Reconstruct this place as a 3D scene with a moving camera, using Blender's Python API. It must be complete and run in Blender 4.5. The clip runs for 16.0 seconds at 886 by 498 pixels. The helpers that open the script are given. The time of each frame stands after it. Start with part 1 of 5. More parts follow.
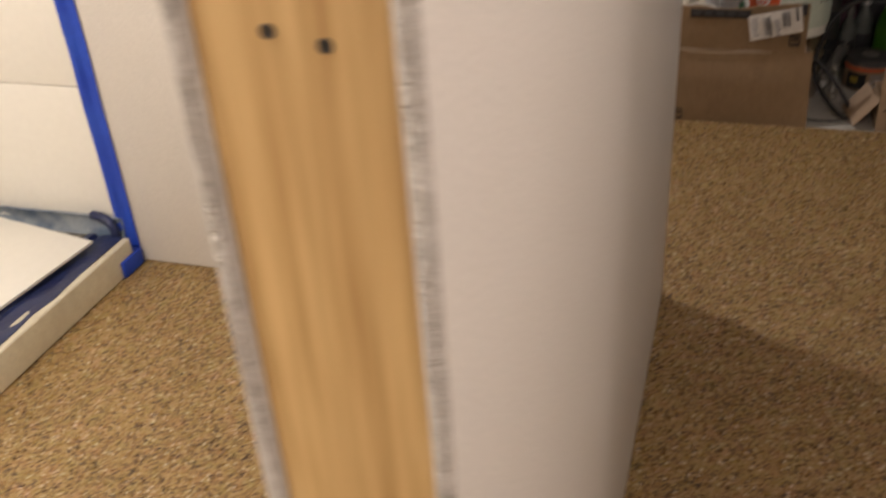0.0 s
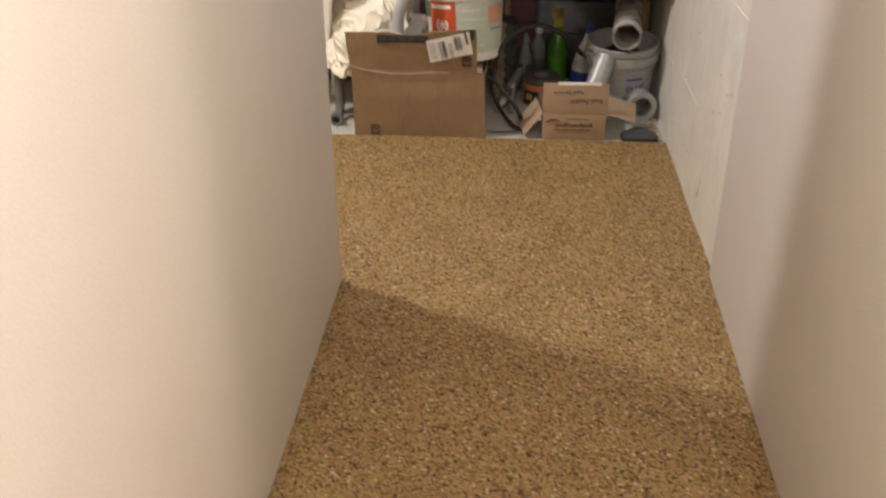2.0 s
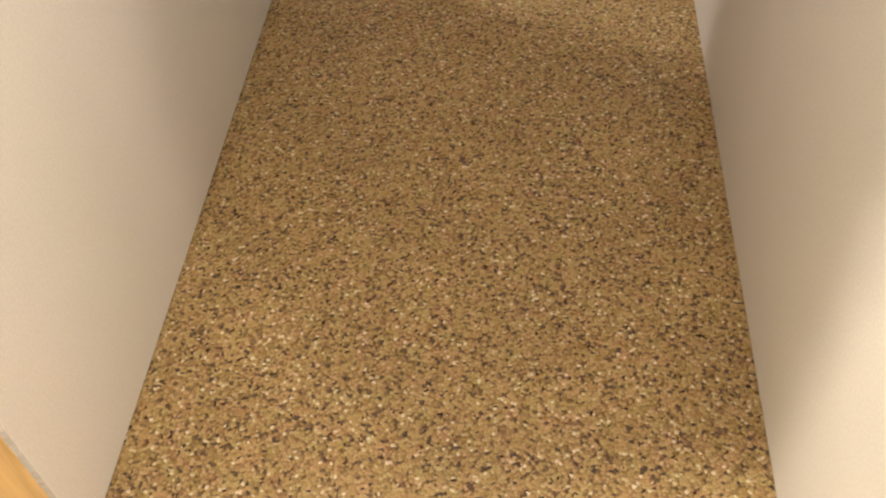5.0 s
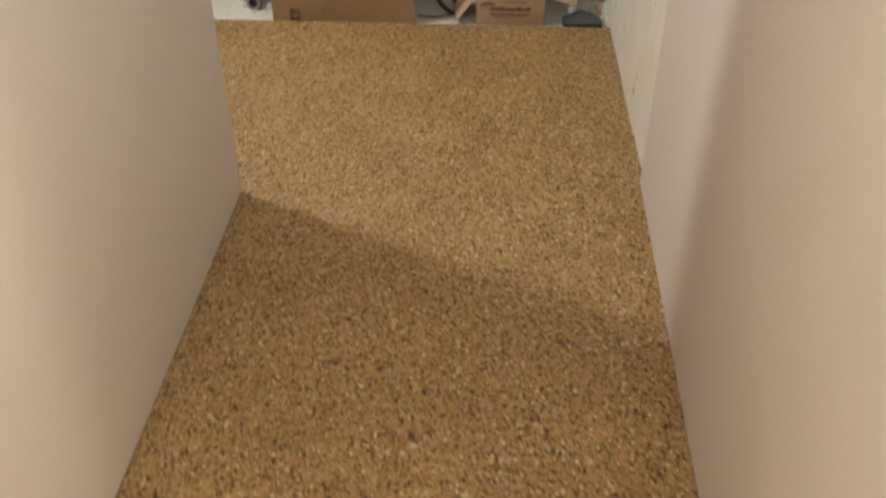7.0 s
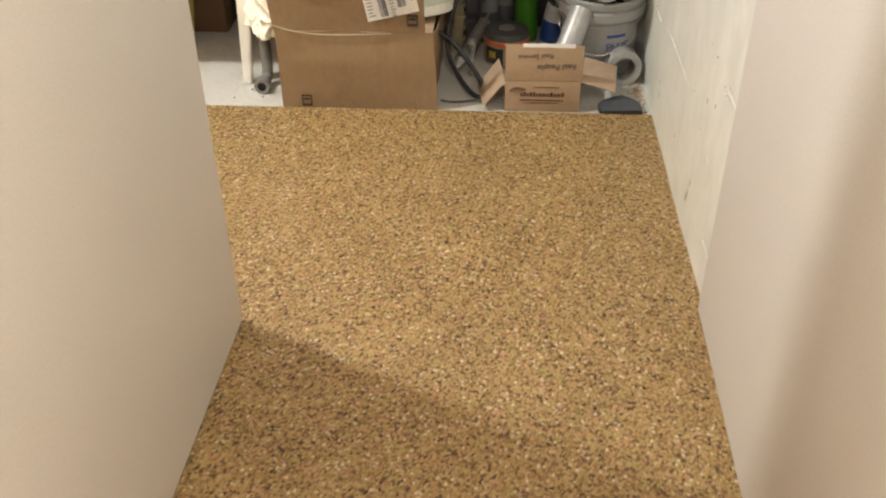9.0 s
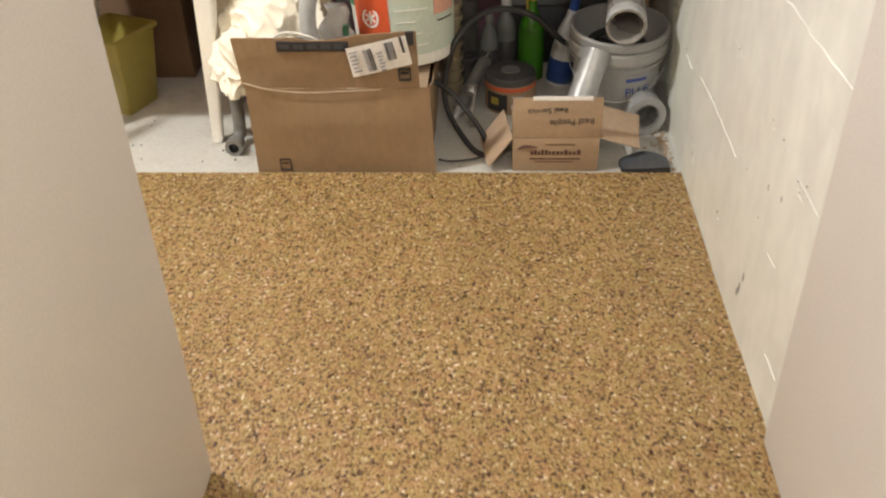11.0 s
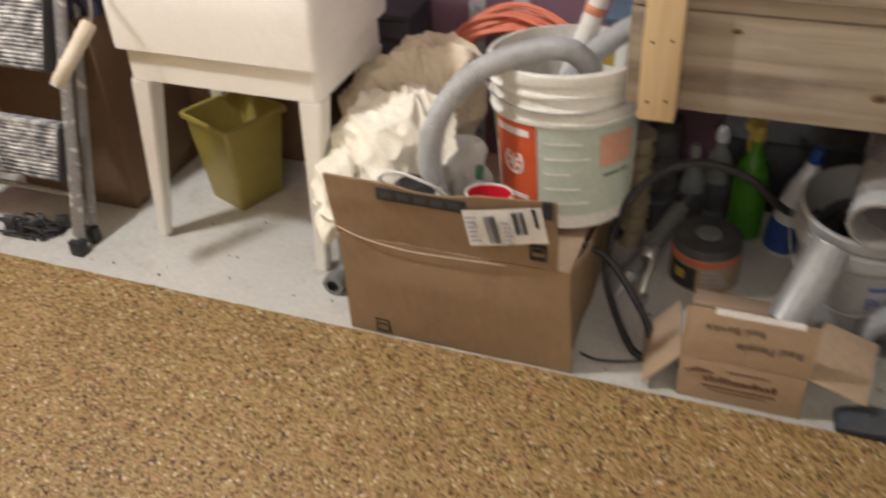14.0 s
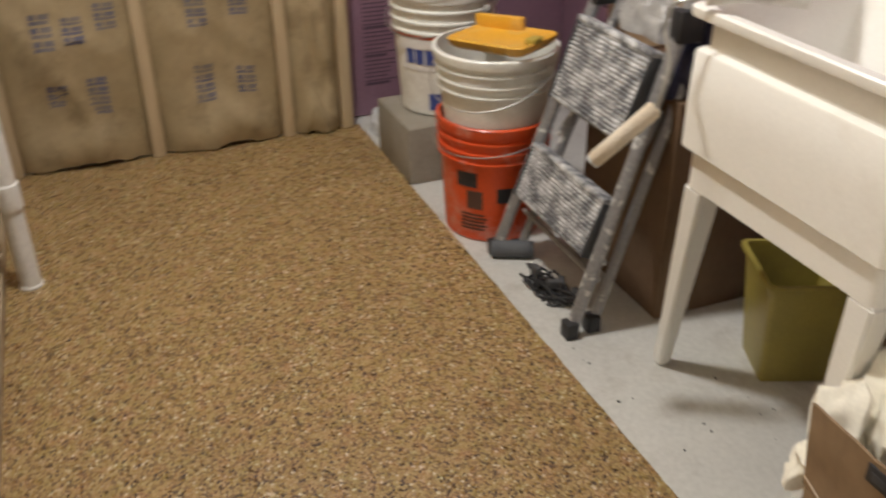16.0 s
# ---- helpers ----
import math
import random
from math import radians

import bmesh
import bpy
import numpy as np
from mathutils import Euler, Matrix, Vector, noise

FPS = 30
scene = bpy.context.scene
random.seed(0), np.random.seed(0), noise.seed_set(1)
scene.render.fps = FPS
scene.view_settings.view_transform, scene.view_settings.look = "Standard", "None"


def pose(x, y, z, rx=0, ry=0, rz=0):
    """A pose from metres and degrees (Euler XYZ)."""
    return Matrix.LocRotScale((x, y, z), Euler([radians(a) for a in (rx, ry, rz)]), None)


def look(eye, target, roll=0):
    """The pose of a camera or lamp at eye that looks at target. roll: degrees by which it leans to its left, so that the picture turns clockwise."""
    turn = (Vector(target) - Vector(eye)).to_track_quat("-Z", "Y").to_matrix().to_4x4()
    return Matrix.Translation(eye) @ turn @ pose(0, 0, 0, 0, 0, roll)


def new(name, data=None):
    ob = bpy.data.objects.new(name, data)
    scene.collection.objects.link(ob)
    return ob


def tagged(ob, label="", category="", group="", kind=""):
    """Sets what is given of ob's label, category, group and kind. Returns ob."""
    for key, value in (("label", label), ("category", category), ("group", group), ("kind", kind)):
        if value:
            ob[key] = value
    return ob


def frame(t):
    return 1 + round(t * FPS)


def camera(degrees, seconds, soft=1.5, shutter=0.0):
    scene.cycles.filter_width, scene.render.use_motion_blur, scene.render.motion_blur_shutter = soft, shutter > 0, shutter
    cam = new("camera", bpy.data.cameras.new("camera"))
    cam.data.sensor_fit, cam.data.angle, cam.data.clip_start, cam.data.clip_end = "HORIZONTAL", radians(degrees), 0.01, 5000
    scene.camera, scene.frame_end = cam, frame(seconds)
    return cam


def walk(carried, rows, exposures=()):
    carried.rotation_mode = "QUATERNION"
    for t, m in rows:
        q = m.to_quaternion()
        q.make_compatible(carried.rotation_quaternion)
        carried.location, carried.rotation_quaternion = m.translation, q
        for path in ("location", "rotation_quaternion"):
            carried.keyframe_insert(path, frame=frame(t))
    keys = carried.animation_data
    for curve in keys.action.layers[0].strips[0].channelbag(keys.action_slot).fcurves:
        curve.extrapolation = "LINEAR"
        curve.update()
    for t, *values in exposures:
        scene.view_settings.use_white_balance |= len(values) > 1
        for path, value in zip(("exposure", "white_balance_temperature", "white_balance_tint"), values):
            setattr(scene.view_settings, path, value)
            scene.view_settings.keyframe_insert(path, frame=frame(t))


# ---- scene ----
cam = camera(51.3, 16.0, soft=2.1, shutter=0.65)
PATH = [
    (0, (0.11, -1.839, 1.241), (-0.454, -0.224, 0.205), -4.2),
    (0.4, (0.206, -1.838, 1.235), (-0.34, -0.177, 0.264), -3.0),
    (0.5, (0.234, -1.834, 1.24), (-0.317, -0.184, 0.253), -3.0),
    (1, (0.323, -1.875, 1.231), (-0.129, -0.176, 0.278), -2.1),
    (1.5, (0.372, -1.99, 1.238), (0.115, -0.245, 0.296), -1.0),
    (2, (0.431, -2.054, 1.249), (0.292, -0.31, 0.279), -0.3),
    (2.5, (0.513, -2.04, 1.238), (0.358, -0.381, 0.131), -0.1),
    (3, (0.552, -2.035, 1.228), (0.394, -0.524, -0.072), -1.5),
    (3.5, (0.572, -2.034, 1.213), (0.401, -0.682, -0.25), -4.0),
    (3.7, (0.573, -2.037, 1.206), (0.404, -0.732, -0.3), -4.4),
    (5.8, (0.609, -2.013, 1.209), (0.467, -0.667, -0.264), -3.0),
    (6, (0.623, -1.996, 1.222), (0.49, -0.606, -0.21), -1.0),
    (6.5, (0.642, -1.942, 1.224), (0.502, -0.441, -0.091), 0.0),
    (7, (0.586, -1.83, 1.239), (0.5, -0.239, 0.03), 0.0),
    (7.5, (0.542, -1.761, 1.246), (0.475, -0.145, 0.069), -0.7),
    (8, (0.521, -1.718, 1.246), (0.457, -0.081, 0.098), -1.1),
    (8.5, (0.526, -1.626, 1.24), (0.436, 0.024, 0.114), -0.6),
    (9, (0.537, -1.488, 1.235), (0.416, 0.151, 0.095), -0.6),
    (9.2, (0.55, -1.438, 1.235), (0.423, 0.197, 0.09), -0.4),
    (11.3, (0.473, -0.984, 1.239), (0.375, 0.642, 0.077), -1.9),
    (11.5, (0.5, -0.926, 1.239), (0.372, 0.698, 0.08), -2.0),
    (12, (0.575, -0.777, 1.249), (0.403, 0.831, 0.071), -1.8),
    (12.5, (0.648, -0.665, 1.25), (0.359, 0.905, 0.045), -1.3),
    (13, (0.661, -0.566, 1.237), (0.278, 0.98, 0.027), -2.0),
    (13.5, (0.64, -0.416, 1.249), (0.178, 1.115, 0.049), -1.9),
    (14, (0.612, -0.28, 1.255), (0.005, 1.226, 0.087), -3.0),
    (14.5, (0.594, -0.154, 1.246), (-0.285, 1.259, 0.136), -3.6),
    (15, (0.613, 0.017, 1.166), (-0.662, 1.201, 0.18), -2.7),
    (15.5, (0.582, 0.151, 1.164), (-0.925, 1.028, 0.185), -3.1),
    (16, (0.557, 0.225, 1.15), (-1.06, 0.862, 0.158), -0.6),
]
EXPOSURES = [(0, -1.22, 6650, 16), (0.5, -0.80, 6400, 14), (1, -0.54, 6300, 13), (1.5, -0.28, 6500, 11), (2, -0.20, 6700, 12), (3, -0.08, 6800, 10),
             (3.5, -0.08, 6800, 10), (6, -0.12, 6650, 5), (7, -0.20, 6650, 7), (7.5, 0.12, 6600, 6), (8, 0.24, 6600, 6), (9, 0.36, 6600, 5), (11.5, 0.26, 6450, 8),
             (12.5, 0.1, 6350, 10), (13.5, -0.06, 6300, 10), (14.5, -0.22, 6280, 10), (15.2, -0.38, 6320, 9), (16, -0.48, 6350, 8)]
walk(cam, [(t, look(eye, target, roll)) for t, eye, target, roll in PATH], EXPOSURES)

# ---- light ----
world = bpy.data.worlds.new("world")
scene.world = world
world.use_nodes = True
world.node_tree.nodes["Background"].inputs["Color"].default_value = (0.9, 0.75, 0.6, 1)
world.node_tree.nodes["Background"].inputs["Strength"].default_value = 0.0


def bulb(name, place, watts, colour, radius):
    data = bpy.data.lights.new(name, "POINT")
    data.energy, data.color, data.shadow_soft_size = watts, colour, radius
    ob = new(name, data)
    ob.location = place
    return ob


bulb("room_bulb", (-1.06, 0.50, 2.1), 134, (1.0, 0.965, 0.925), 0.085)
bulb("hall_bulb", (1.92, -3.06, 2.15), 104, (1.0, 0.89, 0.79), 0.07)
bulb("bath_bulb", (-1.4, -1.75, 2.15), 250, (1.0, 0.92, 0.78), 0.12)
bulb("stair_bulb", (0.52, -1.50, 2.2), 63, (1.0, 0.89, 0.785), 0.2)


# ---- materials ----
def nodes_of(name):
    m = bpy.data.materials.new(name)
    m.use_nodes = True
    nt = m.node_tree
    return m, nt, nt.nodes["Principled BSDF"]


def put(nt, kind, **values):
    n = nt.nodes.new(kind)
    for k, v in values.items():
        n.inputs[k].default_value = v
    return n


def ramp(nt, stops, mode="LINEAR"):
    n = nt.nodes.new("ShaderNodeValToRGB")
    r = n.color_ramp
    r.interpolation = mode
    while len(r.elements) < len(stops):
        r.elements.new(0.5)
    for e, (p, c) in zip(r.elements, stops):
        e.position, e.color = p, (*c, 1)
    return n


def mixed(nt, a, b, fac, blend="MIX"):
    n = nt.nodes.new("ShaderNodeMix")
    n.data_type, n.blend_type = "RGBA", blend
    for sock, v in ((n.inputs[0], fac), (n.inputs[6], a), (n.inputs[7], b)):
        if isinstance(v, bpy.types.NodeSocket):
            nt.links.new(v, sock)
        else:
            sock.default_value = v if not isinstance(v, tuple) else (*v, 1)
    return n.outputs[2]


def coords(nt, scale=(1, 1, 1)):
    tc = nt.nodes.new("ShaderNodeTexCoord")
    mp = put(nt, "ShaderNodeMapping", Scale=scale)
    nt.links.new(tc.outputs["Object"], mp.inputs["Vector"])
    return mp.outputs["Vector"]


def noisy(nt, vec, scale, detail=4.0, rough=0.55):
    n = put(nt, "ShaderNodeTexNoise", Scale=scale, Detail=detail, Roughness=rough)
    nt.links.new(vec, n.inputs["Vector"])
    return n.outputs["Fac"]


def bumped(nt, bsdf, height, strength, distance):
    b = put(nt, "ShaderNodeBump", Strength=strength, Distance=distance)
    nt.links.new(height, b.inputs["Height"])
    nt.links.new(b.outputs["Normal"], bsdf.inputs["Normal"])


def surface(name, colour, other, big=3.0, fine=60.0, rough=0.5, metal=0.0, bump=0.15, depth=0.002, stretch=(1, 1, 1),
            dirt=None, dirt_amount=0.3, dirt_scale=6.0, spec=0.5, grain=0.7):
    """Two-scale paint, plastic or card: colour drifts to other, fine grain in relief, optional blotches of dirt."""
    m, nt, bsdf = nodes_of(name)
    vec = coords(nt, stretch)
    a = noisy(nt, vec, big, 3)
    b = noisy(nt, vec, fine, 5)
    ra = ramp(nt, [(0.35, colour), (0.68, other)])
    nt.links.new(a, ra.inputs["Fac"])
    rb = ramp(nt, [(0.3, (0.86, 0.86, 0.86)), (0.7, (1.06, 1.06, 1.06))])
    nt.links.new(b, rb.inputs["Fac"])
    out = mixed(nt, ra.outputs["Color"], rb.outputs["Color"], grain, "MULTIPLY")
    if dirt:
        d = noisy(nt, vec, dirt_scale, 6, 0.7)
        rd = ramp(nt, [(0.52, (0, 0, 0)), (0.66, (dirt_amount,) * 3)])
        nt.links.new(d, rd.inputs["Fac"])
        out = mixed(nt, out, dirt, rd.outputs["Color"])
    nt.links.new(out, bsdf.inputs["Base Color"])
    rr = nt.nodes.new("ShaderNodeMapRange")
    rr.inputs["To Min"].default_value, rr.inputs["To Max"].default_value = max(rough - 0.1, 0.03), min(rough + 0.1, 1)
    nt.links.new(a, rr.inputs["Value"])
    nt.links.new(rr.outputs["Result"], bsdf.inputs["Roughness"])
    bsdf.inputs["Metallic"].default_value = metal
    bsdf.inputs["Specular IOR Level"].default_value = spec
    bumped(nt, bsdf, b, bump, depth)
    return m


def pebble_material():
    """Resin-bound quartz grit, about four millimetres a grain."""
    m, nt, bsdf = nodes_of("bonded_pebble")
    vec = coords(nt)
    warp = put(nt, "ShaderNodeTexNoise", Scale=130.0, Detail=2.0)
    nt.links.new(vec, warp.inputs["Vector"])
    add = nt.nodes.new("ShaderNodeVectorMath")
    add.operation = "MULTIPLY_ADD"
    add.inputs[1].default_value = (0.004, 0.004, 0.004)
    nt.links.new(warp.outputs["Color"], add.inputs[0])
    nt.links.new(vec, add.inputs[2])
    v = put(nt, "ShaderNodeTexVoronoi", Scale=195.0, Randomness=1.0)
    nt.links.new(add.outputs[0], v.inputs["Vector"])
    sep = nt.nodes.new("ShaderNodeSeparateColor")
    nt.links.new(v.outputs["Color"], sep.inputs["Color"])
    stops = [(0.0, (0.065, 0.038, 0.026)), (0.08, (0.15, 0.092, 0.048)), (0.17, (0.31, 0.20, 0.085)), (0.42, (0.44, 0.305, 0.125)),
             (0.62, (0.49, 0.35, 0.15)), (0.82, (0.54, 0.40, 0.19)), (0.95, (0.60, 0.47, 0.26)), (0.985, (0.85, 0.78, 0.60))]
    r = ramp(nt, stops)
    nt.links.new(sep.outputs["Red"], r.inputs["Fac"])
    big = noisy(nt, vec, 5.0, 4)
    rb = ramp(nt, [(0.3, (0.70, 0.655, 0.60)), (0.7, (0.84, 0.795, 0.74))])
    nt.links.new(big, rb.inputs["Fac"])
    out = mixed(nt, r.outputs["Color"], rb.outputs["Color"], 1.0, "MULTIPLY")
    # batches of rosier, greener and plainer grit
    hue = noisy(nt, vec, 34.0, 3)
    rh = ramp(nt, [(0.30, (1.08, 0.95, 1.06)), (0.45, (1.02, 0.99, 1.02)), (0.58, (0.98, 1.0, 0.94)), (0.72, (0.93, 1.03, 0.92))])
    nt.links.new(hue, rh.inputs["Fac"])
    out = mixed(nt, out, rh.outputs["Color"], 1.0, "MULTIPLY")
    gap = ramp(nt, [(0.55, (1, 1, 1)), (0.92, (0.38, 0.32, 0.28))])
    nt.links.new(v.outputs["Distance"], gap.inputs["Fac"])
    out = mixed(nt, out, gap.outputs["Color"], 0.9, "MULTIPLY")
    nt.links.new(out, bsdf.inputs["Base Color"])
    rr = nt.nodes.new("ShaderNodeMapRange")
    rr.inputs["To Min"].default_value, rr.inputs["To Max"].default_value = 0.22, 0.62
    nt.links.new(sep.outputs["Green"], rr.inputs["Value"])
    nt.links.new(rr.outputs["Result"], bsdf.inputs["Roughness"])
    inv = nt.nodes.new("ShaderNodeMath")
    inv.operation = "SUBTRACT"
    inv.inputs[0].default_value = 1.0
    nt.links.new(v.outputs["Distance"], inv.inputs[1])
    tilt = nt.nodes.new("ShaderNodeMath")
    tilt.operation = "MULTIPLY_ADD"
    tilt.inputs[1].default_value = 0.7
    nt.links.new(sep.outputs["Blue"], tilt.inputs[0])
    nt.links.new(inv.outputs[0], tilt.inputs[2])
    bumped(nt, bsdf, tilt.outputs[0], 0.42, 0.003)
    return m


def wood_material(name, light, dark, along="z", rough=0.6, scale=1.0, worn=0.0, streak=16):
    """Sawn softwood with long grain and a few knots; along: the board's length."""
    m, nt, bsdf = nodes_of(name)
    s = {"x": (0.06, 1, 1), "y": (1, 0.06, 1), "z": (1, 1, 0.06)}[along]
    vec = coords(nt, tuple(v * scale for v in s))
    g = noisy(nt, vec, 70, 6, 0.6)
    w = noisy(nt, vec, streak, 3)
    r = ramp(nt, [(0.3, dark), (0.55, light), (0.8, tuple(c * 1.08 for c in light))])
    nt.links.new(w, r.inputs["Fac"])
    r2 = ramp(nt, [(0.3, (0.78, 0.72, 0.66)), (0.65, (1.05, 1.05, 1.05))])
    nt.links.new(g, r2.inputs["Fac"])
    out = mixed(nt, r.outputs["Color"], r2.outputs["Color"], 0.6, "MULTIPLY")
    kn = coords(nt, tuple(v * scale for v in {"x": (0.35, 1, 1), "y": (1, 0.35, 1), "z": (1, 1, 0.35)}[along]))
    k = put(nt, "ShaderNodeTexVoronoi", Scale=9.0)
    nt.links.new(kn, k.inputs["Vector"])
    rk = ramp(nt, [(0.05, (0.85, 0.85, 0.85)), (0.13, (0, 0, 0))])
    nt.links.new(k.outputs["Distance"], rk.inputs["Fac"])
    out = mixed(nt, out, tuple(c * 0.45 for c in dark), rk.outputs["Color"])
    if worn:
        d = noisy(nt, coords(nt), 7, 6, 0.7)
        rd = ramp(nt, [(0.45, (0, 0, 0)), (0.7, (worn,) * 3)])
        nt.links.new(d, rd.inputs["Fac"])
        out = mixed(nt, out, (0.45, 0.43, 0.40), rd.outputs["Color"])
    nt.links.new(out, bsdf.inputs["Base Color"])
    bsdf.inputs["Roughness"].default_value = rough
    bumped(nt, bsdf, g, 0.25, 0.001)
    return m


def spattered(name, base, spots, rough=0.45, metal=0.6, scale=38.0, amount=0.5, soft=0.06):
    """Bare metal or plastic with dried paint spatter."""
    m, nt, bsdf = nodes_of(name)
    vec = coords(nt)
    d = noisy(nt, vec, scale, 5, 0.65)
    r = ramp(nt, [(amount, (0, 0, 0)), (amount + soft, (1, 1, 1))])
    nt.links.new(d, r.inputs["Fac"])
    grain = noisy(nt, vec, 120, 3)
    rg = ramp(nt, [(0.3, tuple(c * 0.75 for c in base)), (0.7, base)])
    nt.links.new(grain, rg.inputs["Fac"])
    nt.links.new(mixed(nt, rg.outputs["Color"], spots, r.outputs["Color"]), bsdf.inputs["Base Color"])
    inv = nt.nodes.new("ShaderNodeMapRange")
    inv.inputs["To Min"].default_value, inv.inputs["To Max"].default_value = metal, 0.0
    nt.links.new(r.outputs["Color"], inv.inputs["Value"])
    nt.links.new(inv.outputs["Result"], bsdf.inputs["Metallic"])
    bsdf.inputs["Roughness"].default_value = rough
    bumped(nt, bsdf, d, 0.3, 0.001)
    return m


def clear_material(name, colour, rough=0.15, through_amount=0.75):
    m, nt, bsdf = nodes_of(name)
    bsdf.inputs["Base Color"].default_value = (*colour, 1)
    bsdf.inputs["Roughness"].default_value = rough
    bsdf.inputs["Transmission Weight"].default_value = through_amount
    bsdf.inputs["IOR"].default_value = 1.35
    n = noisy(nt, coords(nt), 40, 3)
    bumped(nt, bsdf, n, 0.2, 0.002)
    return m


PEBBLE = pebble_material()
CONCRETE = surface("painted_concrete", (0.55, 0.545, 0.515), (0.63, 0.625, 0.59), 2.5, 90, 0.5, bump=0.15, depth=0.001,
                   dirt=(0.30, 0.27, 0.22), dirt_amount=0.45, dirt_scale=4.5)
DRYWALL = surface("white_wall_paint", (0.71, 0.685, 0.655), (0.75, 0.725, 0.695), 1.2, 260, 0.62, bump=0.04, depth=0.0004)
GYPSUM = surface("raw_gypsum_edge", (0.46, 0.44, 0.42), (0.60, 0.58, 0.56), 30, 160, 0.95, bump=0.8, depth=0.004, stretch=(1, 1, 2),
                 dirt=(0.35, 0.33, 0.31), dirt_amount=0.6, dirt_scale=55)
FOUNDATION = surface("glossy_white_masonry_paint", (0.79, 0.81, 0.765), (0.83, 0.85, 0.805), 2.0, 16, 0.33, bump=0.16, depth=0.005,
                     stretch=(1, 1, 0.6), dirt=(0.62, 0.61, 0.59), dirt_amount=0.3, dirt_scale=5)
CEILING = surface("ceiling_paint", (0.10, 0.08, 0.06), (0.13, 0.105, 0.08), 2, 80, 0.8)
PINE = wood_material("fresh_pine", (0.71, 0.50, 0.235), (0.47, 0.28, 0.105), "z", 0.5, streak=60)
STUDWOOD = wood_material("framing_spruce", (0.56, 0.45, 0.29), (0.44, 0.33, 0.19), "z", 0.7)
PLATEWOOD = wood_material("plate_spruce", (0.44, 0.36, 0.24), (0.32, 0.24, 0.14), "y", 0.7)
POSTWOOD = wood_material("bench_post_pine", (0.60, 0.45, 0.26), (0.48, 0.33, 0.17), "z", 0.6)
OLDBOARD = wood_material("weathered_board", (0.34, 0.285, 0.215), (0.165, 0.132, 0.098), "x", 0.75, 1.0, 0.3, 30)
FOAM = surface("purple_foam_board", (0.28, 0.16, 0.22), (0.33, 0.195, 0.26), 3, 70, 0.55, bump=0.1)
FOAMTEXT = surface("dark_foam_print", (0.10, 0.06, 0.09), (0.13, 0.08, 0.11), 5, 80, 0.6)
SEAMTAPE = surface("white_seam_tape", (0.62, 0.62, 0.66), (0.72, 0.72, 0.75), 10, 60, 0.35, dirt=(0.12, 0.14, 0.30), dirt_amount=0.7, dirt_scale=35)
KRAFT = surface("kraft_facing", (0.31, 0.235, 0.125), (0.39, 0.30, 0.17), 4, 45, 0.6, bump=0.25, depth=0.004, dirt=(0.17, 0.12, 0.06), dirt_amount=0.55, dirt_scale=7)
BLUEINK = surface("faded_blue_ink", (0.12, 0.115, 0.16), (0.24, 0.20, 0.15), 22, 90, 0.7)
PVC = surface("white_pvc", (0.76, 0.75, 0.70), (0.80, 0.79, 0.75), 5, 120, 0.3, bump=0.05, dirt=(0.45, 0.42, 0.36), dirt_amount=0.3, dirt_scale=14)
GREYPVC = surface("dusty_grey_pvc", (0.17, 0.17, 0.165), (0.23, 0.23, 0.22), 8, 90, 0.45)
SINK = surface("cream_sink_plastic", (0.90, 0.885, 0.835), (0.92, 0.905, 0.86), 3, 160, 0.36, bump=0.03, dirt=(0.66, 0.60, 0.50), dirt_amount=0.22, dirt_scale=4, grain=0.25)
SINKLEG = surface("white_sink_leg_plastic", (0.87, 0.86, 0.82), (0.89, 0.88, 0.84), 4, 140, 0.35, bump=0.04, grain=0.25)
CARD = surface("brown_cardboard", (0.265, 0.178, 0.102), (0.31, 0.21, 0.122), 4, 55, 0.8, bump=0.12, stretch=(1, 1, 0.5),
               dirt=(0.16, 0.10, 0.06), dirt_amount=0.45, dirt_scale=8)
CARDIN = surface("cardboard_inside", (0.40, 0.29, 0.20), (0.45, 0.33, 0.23), 5, 60, 0.85)
DARKCARD = surface("old_brown_cardboard", (0.145, 0.088, 0.05), (0.19, 0.118, 0.068), 4, 50, 0.85)
TANCARD = surface("tan_cardboard", (0.335, 0.235, 0.15), (0.38, 0.27, 0.175), 6, 70, 0.8, bump=0.1)
CARDPRINT = surface("brown_print", (0.09, 0.045, 0.03), (0.12, 0.06, 0.04), 20, 90, 0.8)
INK = surface("black_ink", (0.02, 0.02, 0.024), (0.035, 0.033, 0.035), 20, 90, 0.6)
GREYINK = surface("grey_ink", (0.30, 0.30, 0.32), (0.38, 0.38, 0.40), 20, 90, 0.7)
PAPER = surface("white_paper_label", (0.76, 0.74, 0.72), (0.80, 0.79, 0.77), 10, 90, 0.5)
TWINE = surface("pale_tape_thread", (0.52, 0.42, 0.30), (0.60, 0.50, 0.38), 30, 90, 0.6)
PAIL = surface("white_pail_plastic", (0.78, 0.78, 0.73), (0.83, 0.83, 0.78), 5, 110, 0.32, bump=0.05, dirt=(0.50, 0.46, 0.38), dirt_amount=0.4, dirt_scale=9)
PAILGREEN = surface("pale_green_label", (0.50, 0.58, 0.50), (0.56, 0.63, 0.55), 7, 90, 0.4)
PAILORANGE = surface("orange_red_label", (0.62, 0.10, 0.035), (0.66, 0.13, 0.05), 7, 90, 0.4)
PAILPINK = surface("faded_orange_label", (0.66, 0.34, 0.24), (0.70, 0.40, 0.30), 7, 90, 0.4)
GREENLABEL = surface("dark_green_label", (0.04, 0.16, 0.09), (0.06, 0.2, 0.11), 7, 90, 0.4)
